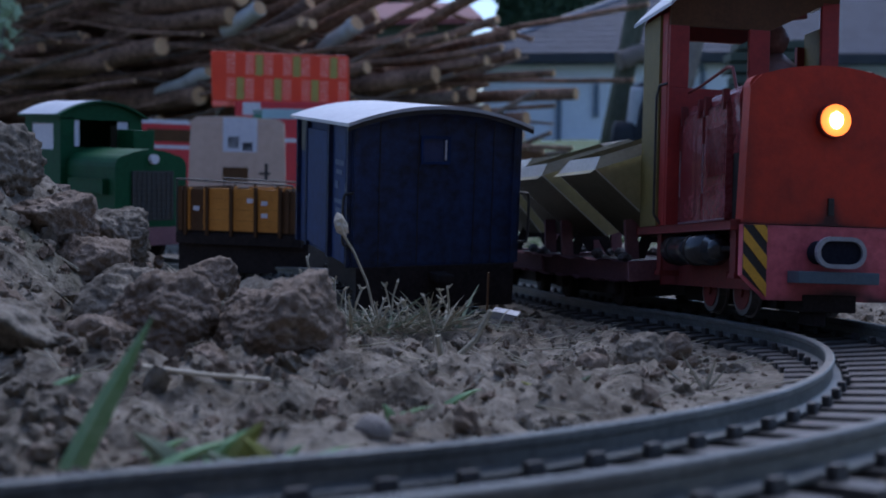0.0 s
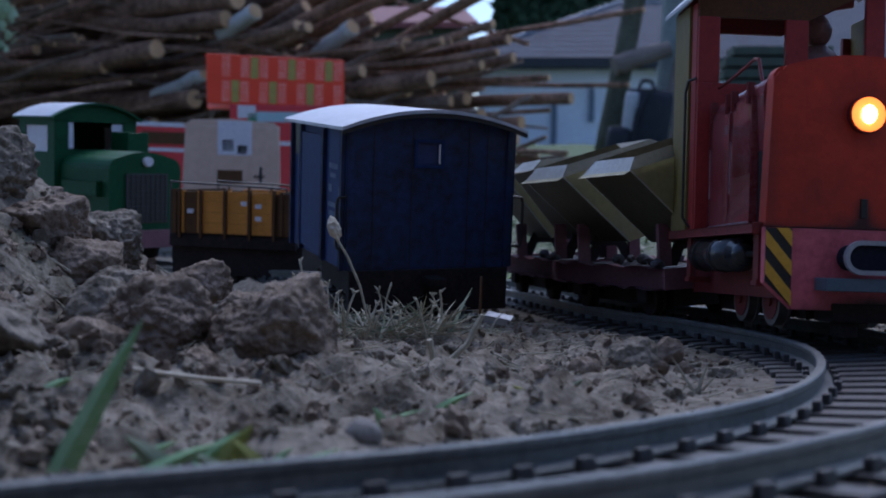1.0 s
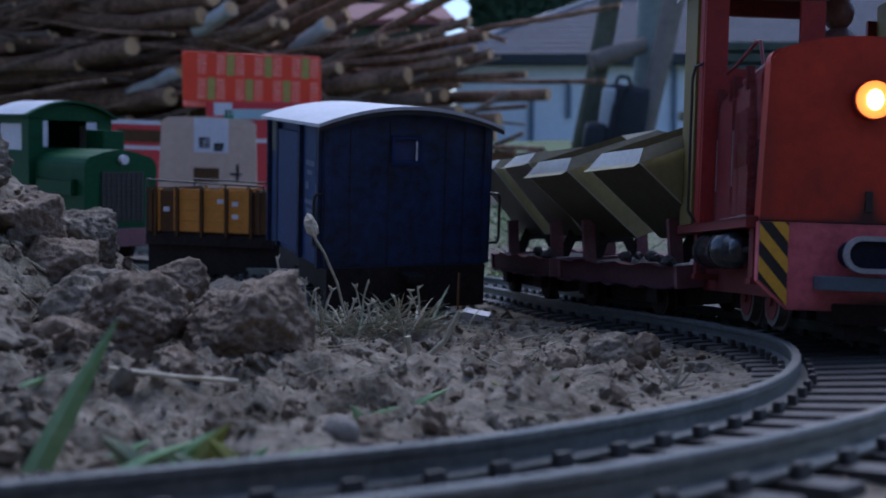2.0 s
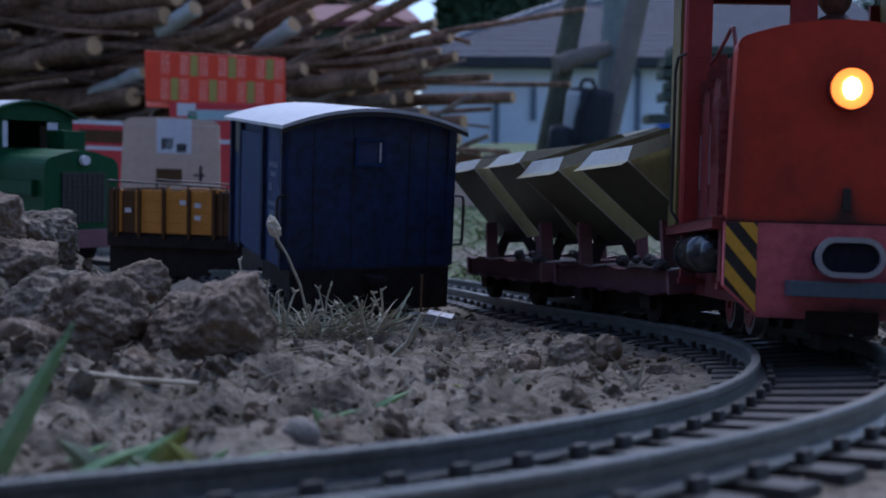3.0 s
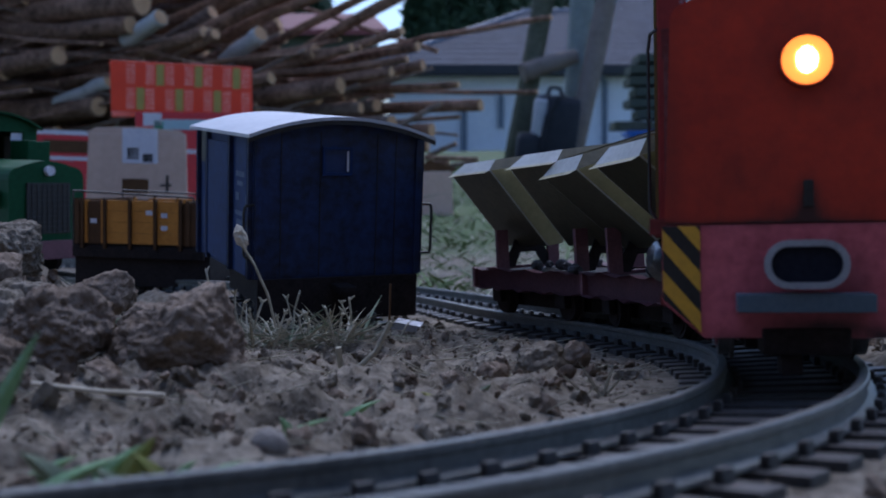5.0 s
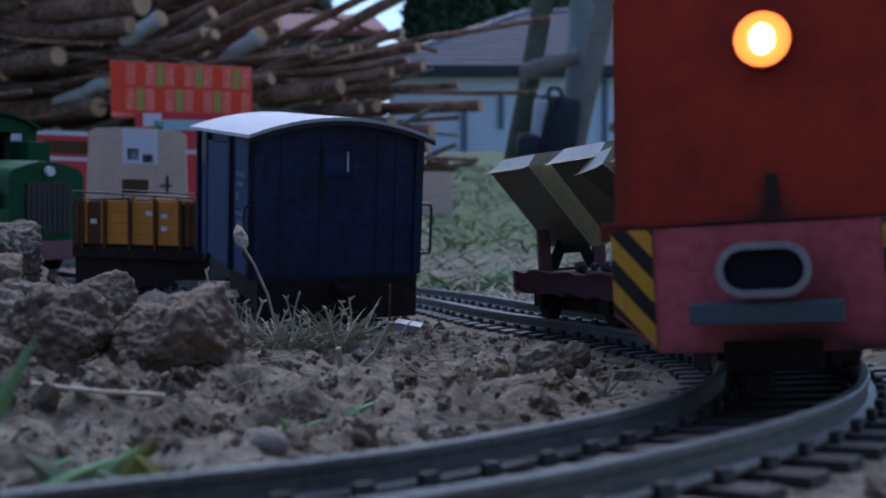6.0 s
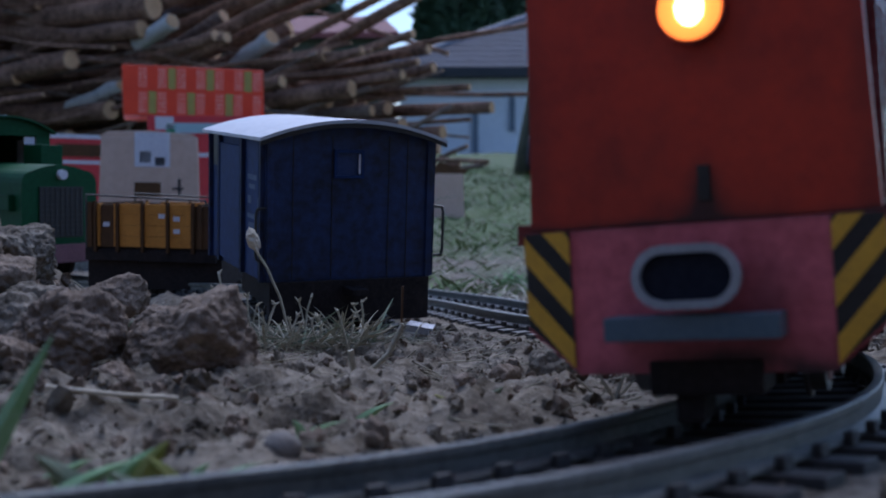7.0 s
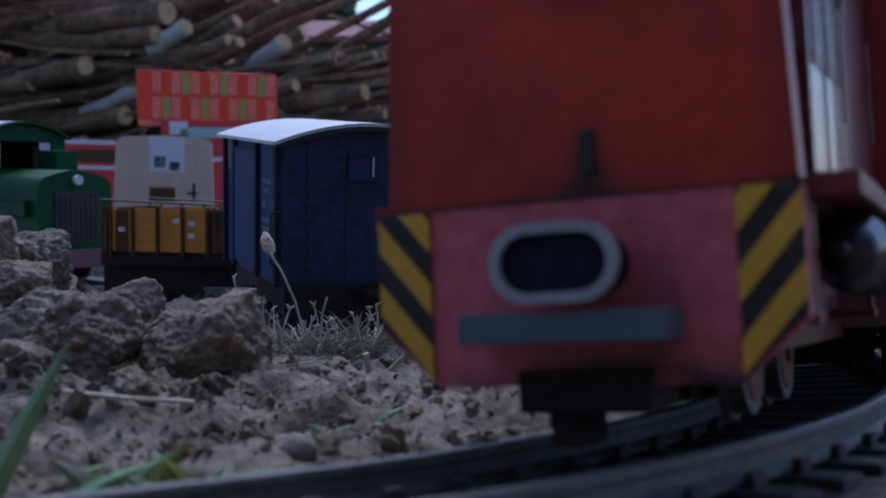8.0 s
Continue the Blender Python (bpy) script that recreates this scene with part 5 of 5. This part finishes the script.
for i, (x, y, z, r) in enumerate([(-0.100, 0.425, 0.036, 0.0275), (-0.147, 0.430, 0.040, 0.024), (-0.288, 0.555, 0.098, 0.030), (-0.250, 0.560, 0.070, 0.022), (-0.226, 0.545, 0.052, 0.020), (-0.200, 0.530, 0.040, 0.018),
                                  (-0.262, 0.500, 0.058, 0.024), (-0.275, 0.47, 0.054, 0.026), (-0.185, 0.470, 0.040, 0.018), (-0.235, 0.43, 0.045, 0.022), (-0.076, 0.470, 0.021, 0.0095), (0.044, 0.50, 0.018, 0.0125),
                                  (0.062, 0.520, 0.018, 0.007), (-0.165, 0.40, 0.036, 0.014), (-0.195, 0.385, 0.04, 0.018), (-0.318, 0.60, 0.088, 0.032), (-0.345, 0.55, 0.084, 0.036), (-0.242, 0.61, 0.058, 0.025), (-0.180, 0.60, 0.038, 0.016),
                                  (-0.12, 0.39, 0.03, 0.009), (-0.055, 0.43, 0.022, 0.006), (0.02, 0.47, 0.019, 0.006), (-0.15, 0.56, 0.03, 0.012)]):
    clod(x, y, z, r, i + 1)
clod(-0.0455, 0.290, 0.0310, 0.0050, 40, 0.85, "smooth round grey pebble lying on soil", STONE, 0.06)


def crumbs():
    r = random.Random(21)
    bm = bmesh.new()
    proto = []
    for k in range(6):
        b = bmesh.new()
        add_lump(b, (0, 0, 0), 1.0, 0.8, 2, 0.7, k + 3, 1.3)
        proto.append(([v.co.copy() for v in b.verts], [[v.index for v in f.verts] for f in b.faces]))
        b.free()
    bm.free()
    verts, faces = [], []
    for k in range(9500):
        x, y = r.uniform(-0.30, 0.30), r.uniform(0.22, 0.85)
        d = np.hypot(MAIN[:, 0] - x, MAIN[:, 1] - y).min()
        if d < 0.052 and r.random() < 0.8:
            continue
        s = 0.0006 + 0.0036 * r.random() ** 6 + (0.003 * r.random() ** 4 if x < -0.12 else 0)
        if d < 0.052:
            s = min(s, 0.0012)
        M = Matrix.Translation((x, y, land(x, y) + s * 0.2)) @ Euler((r.uniform(0, 6), r.uniform(0, 6), r.uniform(0, 6))).to_matrix().to_4x4() @ Matrix.Scale(s, 4)
        P, F = proto[k % 6]
        n = len(verts)
        verts += [M @ p for p in P]
        faces += [[i + n for i in f] for f in F]
    me = bpy.data.meshes.new("soil_crumbs")
    me.from_pydata(verts, [], faces)
    for m in (SOIL, CLODSOIL):
        me.materials.append(m)
    pick, nf = r.choices((0, 1), (6, 4), k=10000), len(proto[0][1])
    for f in me.polygons:
        f.material_index = pick[f.index // nf]
    tagged(new("soil_crumbs", me), "loose crumbs of dry soil strewn on the ground", "soil crumbs", kind="stuff")


crumbs()


def strip(verts, faces, pts, w, side=Vector((1, 0, 0))):
    """A tapering blade with a fold along its middle."""
    n = len(verts)
    m = len(pts)
    for i, p in enumerate(pts):
        k = w * (1 - (i / (m - 1)) ** 2) + w * 0.04
        f = (Vector(pts[min(i + 1, m - 1)]) - Vector(pts[max(i - 1, 0)])).normalized().cross(side).normalized() * k * 0.25
        verts += [Vector(p) - side * k / 2, Vector(p) - f, Vector(p) + side * k / 2]
    for i in range(m - 1):
        a = n + 3 * i
        faces += [(a, a + 1, a + 4, a + 3), (a + 1, a + 2, a + 5, a + 4)]


def bend(base, lean, h, droop, n=7):
    b = Vector(base)
    return [b + Vector((lean[0] * t, lean[1] * t, h * (t - droop * t * t))) for t in [i / (n - 1) for i in range(n)]]


def blade(name, label, base, lean, h, w, mat, droop=0.15, category="grass"):
    verts, faces = [], []
    strip(verts, faces, bend(base, lean, h, droop), w)
    me = bpy.data.meshes.new(name)
    me.from_pydata(verts, [], faces)
    me.materials.append(mat)
    return tagged(new(name, me), label, category)


blade("grass_sprout", "single broad green grass blade growing from soil", (-0.1105, 0.250, 0.030), (0.020, 0.0, 0), 0.038, 0.0068, GRASS, 0.05)
blade("grass_sprout", "small round green leaf growing from soil", (-0.1345, 0.30, 0.040), (0.006, 0.0, 0), 0.004, 0.0050, GRASS, 0.3)
for i, (x, y, l, h) in enumerate(((-0.064, 0.262, 0.006, 0.010), (-0.058, 0.265, 0.012, 0.007), (-0.078, 0.25, 0.014, 0.004), (-0.070, 0.248, -0.014, 0.004), (-0.046, 0.31, 0.006, 0.006), (-0.041, 0.315, 0.01, 0.005), (-0.043, 0.32, -0.004, 0.012))):
    blade("grass_sprout", "small green grass leaf lying on soil", (x, y, land(x, y)), (l, 0.0, 0), h, 0.0035, GRASS, 0.4)


for i, (x, y, l, h, w) in enumerate(((-0.088, 0.247, 0.018, 0.012, 0.007), (-0.072, 0.252, -0.010, 0.008, 0.006), (-0.074, 0.255, 0.008, 0.018, 0.006), (-0.080, 0.258, 0.012, 0.014, 0.006), (-0.086, 0.252, -0.010, 0.012, 0.008), (-0.062, 0.250, -0.008, 0.014, 0.007), (-0.098, 0.262, 0.012, 0.010, 0.006), (-0.155, 0.55, 0.008, 0.022, 0.007), (-0.148, 0.55, -0.010, 0.016, 0.008), (-0.140, 0.56, 0.010, 0.014, 0.007), (0.012, 0.42, 0.006, 0.010, 0.005), (0.0, 0.40, -0.008, 0.008, 0.005), (-0.03, 0.36, 0.010, 0.008, 0.005), (-0.185, 0.62, 0.006, 0.016, 0.009), (-0.178, 0.62, 0.016, 0.013, 0.006), (-0.195, 0.60, -0.01, 0.014, 0.005))):
    blade("weed_sprout", "soft green weed leaf growing from soil", (x, y, land(x, y) + 0.001), (l, 0.0, 0), h, w, (GRASS, TUFTGREEN, OLIVELEAF)[i % 3], 0.35, "weed")


def dry_tuft(x, y, z, n, size, seed, mat=DRYGRASS, label="tuft of dry trampled grass before the blue wagon", flat=1.0):
    r = random.Random(seed)
    t = thing("grass_tuft", label, "grass tuft", Matrix.Translation((x, y, z)))
    for group, m in (("dry_grass", mat), ("green_grass", TUFTGREEN)):
        verts, faces = [], []
        for k in range(n if m is mat else n // 3):
            a = r.uniform(0, 6.28)
            L = size * r.uniform(0.4, 1.2)
            lean = (math.cos(a) * L * flat, math.sin(a) * L * 0.6 * flat)
            strip(verts, faces, bend((r.gauss(0, size * 0.36), r.gauss(0, size * 0.18), 0), lean, size * r.uniform(0.10, 0.75), r.uniform(0.2, 1.0)), r.uniform(0.0009, 0.0021) * max(1.0, size / 0.07))
        me = bpy.data.meshes.new(group)
        me.from_pydata(verts, [], faces)
        me.materials.append(m)
        g = new(group, me)
        g.parent = t
        tagged(g, kind="stuff")
    return t


dry_tuft(-0.092, 0.615, land(-0.092, 0.615), 70, 0.046, 3)
dry_tuft(-0.066, 0.618, land(-0.066, 0.618), 60, 0.040, 4)
dry_tuft(-0.112, 0.63, land(-0.112, 0.63), 50, 0.026, 6)
dry_tuft(-0.165, 0.62, land(-0.165, 0.62), 40, 0.026, 5)


def weed_stems():
    """Stiff forked stems with ragged heads standing out of the tuft."""
    r = random.Random(12)
    for k in range(15):
        x, y = r.uniform(-0.122, -0.052), r.uniform(0.592, 0.625)
        z = land(x, y)
        dx, h = r.uniform(-0.012, 0.016), r.uniform(0.014, 0.032)
        if k < 3:
            x, dx, h = -0.056 + 0.006 * k, 0.020 + 0.002 * k, 0.014 - 0.002 * k
        t = thing("dry_weed", "stiff dry forked weed stem in the tuft", "weed", Matrix.Translation((x, y, z)), "weed stems of the tuft")
        p = [Vector((dx * u + 0.0014 * r.uniform(-1, 1), 0.002 * r.uniform(-1, 1), h * (u - 0.25 * (k < 3) * u * u))) for u in (0, 0.35, 0.7, 1.0)]
        bm = bmesh.new()
        add_tube(bm, p, 0.00062, 5)
        q = p[2] + Vector((r.choice((-1, 1)) * r.uniform(0.003, 0.006), 0, r.uniform(0.002, 0.006)))
        add_tube(bm, [p[1], p[1].lerp(q, 0.6), q], 0.0005, 5)
        part("stem", bm, DRYGRASS, t)
        for e in (p[3], q):
            bm = bmesh.new()
            for j in range(5):
                add_rod(bm, e, e + Vector((r.gauss(0, 0.0013), r.gauss(0, 0.0013), r.uniform(0.0, 0.0028))), 0.0007, 0.0003, 5)
            part("head", bm, DRYGRASS, t)


weed_stems()


dry_tuft(-0.93, 2.85, -0.012, 190, 0.46, 15, DRYGRASS, "heap of pale dry brushwood before the log pile", 0.8)
dry_tuft(-0.72, 3.0, -0.010, 120, 0.42, 16, DRYGRASS, "heap of pale dry brushwood before the log pile", 0.8)


def seed_stalk():
    t = thing("seed_stalk", "dry grass stalk with a pale seed head", "grass stalk")
    bm = bmesh.new()
    add_tube(bm, [(-0.088, 0.59, 0.022), (-0.092, 0.588, 0.040), (-0.0985, 0.586, 0.056), (-0.1045, 0.585, 0.066)], 0.0007)
    part("stalk", bm, DRYGRASS, t)
    bm = bmesh.new()
    add_lump(bm, (0, 0, 0), 0.0032, 0.35, 3, 1.9, 4, 3)
    bm.transform(Matrix.Translation((-0.1055, 0.585, 0.0705)) @ pose(0, 0, 0, 0, -20, 0))
    part("seed_head", bm, STRAW, t, "pale seed head")


seed_stalk()


def stick(name, pts, r, mat, label):
    bm = bmesh.new()
    add_tube(bm, pts, r, 7)
    return tagged(part(name, bm, mat), label, "twig")


stick("straw", [(-0.125, 0.338, 0.0385), (-0.105, 0.339, 0.0360), (-0.085, 0.340, 0.0345)], 0.0008, STRAW, "pale dry straw lying across the clods")
stick("twig", [(-0.042, 0.450, 0.014), (-0.037, 0.450, 0.022), (-0.027, 0.452, 0.031), (-0.021, 0.452, 0.043)], 0.0011, DRYGRASS, "dry forked twig sticking out of the soil")
stick("twig", [(-0.040, 0.445, 0.014), (-0.0405, 0.443, 0.026), (-0.0415, 0.442, 0.034)], 0.0013, DRYGRASS, "dry side twig sticking out of soil")
stick("twig", [(-0.030, 0.62, 0.010), (-0.0295, 0.62, 0.026), (-0.029, 0.62, 0.043)], 0.0007, BROWN, "thin brown stem standing before the wagon")
for i, (x, y, lx, h) in enumerate(((0.0600, 0.425, -0.009, 0.016), (0.0610, 0.424, 0.004, 0.014), (0.0540, 0.430, -0.010, 0.010), (0.0620, 0.426, 0.007, 0.009))):
    blade("grass_stalk", "dry pale grass stalk beside the track", (x, y, land(x, y)), (lx, 0, 0), h, 0.0016, DRYGRASS, 0.1)


def straw_litter():
    r = random.Random(33)
    bm = bmesh.new()
    for k in range(800):
        x, y = r.uniform(-0.24, 0.14), r.uniform(0.25, 0.80)
        if np.hypot(MAIN[:, 0] - x, MAIN[:, 1] - y).min() < 0.05:
            continue
        a, L = r.uniform(-0.9, 0.9), 0.003 + 0.02 * r.random() ** 2
        dx, dy = math.cos(a) * L, math.sin(a) * L
        add_rod(bm, (x, y, land(x, y) + 0.001), (x + dx, y + dy, land(x + dx, y + dy) + r.uniform(0.001, 0.004)), (0.00015 + 0.00030 * r.random()) * min(1.0, 0.35 + y), seg=5)
    return tagged(part("straw_litter", bm, DRYGRASS), "bits of dry straw strewn on the soil", "straw litter", kind="stuff")


straw_litter()
bm = bmesh.new()
add_box(bm, -0.008, 0.008, -0.003, 0.005, 0.0, 0.0012, 0.0003, pose(-0.0205, 0.660, 0.0150, 12, 8, -14))
add_box(bm, -0.008, 0.006, -0.003, -0.0015, -0.003, 0.0012, 0.0003, pose(-0.0205, 0.660, 0.0150, 12, 8, -14))
tagged(part("metal_plate", bm, STEEL), "small bright bent metal plate lying on soil", "metal plate")


def field():
    r = random.Random(17)
    for name, mat, n, label in (("field_grass", WEED, 9500, "rough green field grass behind the track"), ("dry_field_grass", DRYGRASS, 5000, "dry cut grass lying on the field")):
        verts, faces = [], []
        for k in range(n):
            y = 1.05 + 8 * r.random() ** 2.0
            x = r.uniform(-0.25, 0.55) * y + (0.05 if y < 1.6 else 0)
            if np.hypot(MAIN[:, 0] - x, MAIN[:, 1] - y).min() < 0.07 or np.hypot(SIDING[:, 0] - x, SIDING[:, 1] - y).min() < 0.12:
                continue
            s = r.uniform(0.012, 0.035) * (1 + 0.35 * y) * (0.7 if mat is DRYGRASS else 1)
            if y < 2.2 and noise.noise(Vector((x * 6, y * 6, 0))) < 0.0 and mat is WEED:
                continue
            a = r.uniform(0, 6.28)
            strip(verts, faces, bend((x, y, land(x, y, False)), (math.cos(a) * s, math.sin(a) * s), s * r.uniform(0.2, 0.9), 0.5, 4), s * 0.10)
        me = bpy.data.meshes.new(name)
        me.from_pydata(verts, [], faces)
        me.materials.append(mat)
        tagged(new(name, me), label, "grass", kind="stuff")


field()
dry_tuft(0.075, 1.28, -0.014, 70, 0.045, 9, GRASS, "fresh green weed beside the track", 0.9)
dry_tuft(0.120, 1.24, -0.014, 60, 0.040, 10, GRASS, "fresh green weed beside the track", 0.9)


# ---------------------------------------------------------------- what moves
ROWS = [(0.0, 0.1451, 0.5733, 0.0248, -4.41, 2.2, 13.17), (0.5, 0.1486, 0.5517, 0.0262, -4.45, 1.62, 10.2), (1.0, 0.151, 0.5285, 0.0283, -4.57, 1.6, 8.2),
        (1.5, 0.1515, 0.5079, 0.0292, -4.49, 2.15, 5.65), (3.0, 0.1432, 0.4422, 0.0336, -4.4, 1.16, -2.4), (3.5, 0.1388, 0.4236, 0.0354, -4.09, 0.29, -5.03),
        (4.0, 0.1334, 0.4051, 0.0367, -3.88, -0.1, -6.51), (4.5, 0.1265, 0.3852, 0.0378, -3.56, -0.31, -8.3), (6.0, 0.0959, 0.3255, 0.0408, -2.52, -3.82, -18.55),
        (6.5, 0.0811, 0.3034, 0.0415, -2.57, -3.97, -21.14), (7.0, 0.0622, 0.2777, 0.043, -3.02, -4.5, -23.4), (7.5, 0.0436, 0.2522, 0.0454, -3.89, -4.75, -24.44),
        (8.0, 0.0228, 0.2234, 0.0502, -5.49, -4.55, -24.46)]


def motions():
    # the small sideways drift of the path is shared by the locomotive
    rows = [(t, pose(x + sway, *v)) for (t, x, *v), (_, sway, *rest) in zip(ROWS, PATH)]
    walk(loco, rows)
    for wagon, behind, slack in ((tipper, 0.2315, 0.010), (second_tipper, 0.3855, 0.020)):
        out = []
        for t, m in rows:
            front = m @ Vector((0, 0.11, 0))
            s = main.near(front.x, front.y) + 0.11 - behind + slack * smooth(4.4, 6.0, t)
            a, b = main.frame_at(s - 0.038), main.frame_at(s + 0.038)
            d = (b.translation - a.translation).normalized()
            side = (a.col[0].to_3d() + b.col[0].to_3d()).normalized()
            up = side.cross(d).normalized()
            side = d.cross(up)
            p = (a.translation + b.translation) / 2
            out.append((t, Matrix(((side.x, d.x, up.x, p.x), (side.y, d.y, up.y, p.y), (side.z, d.z, up.z, p.z), (0, 0, 0, 1)))))
        walk(wagon, out)


motions()
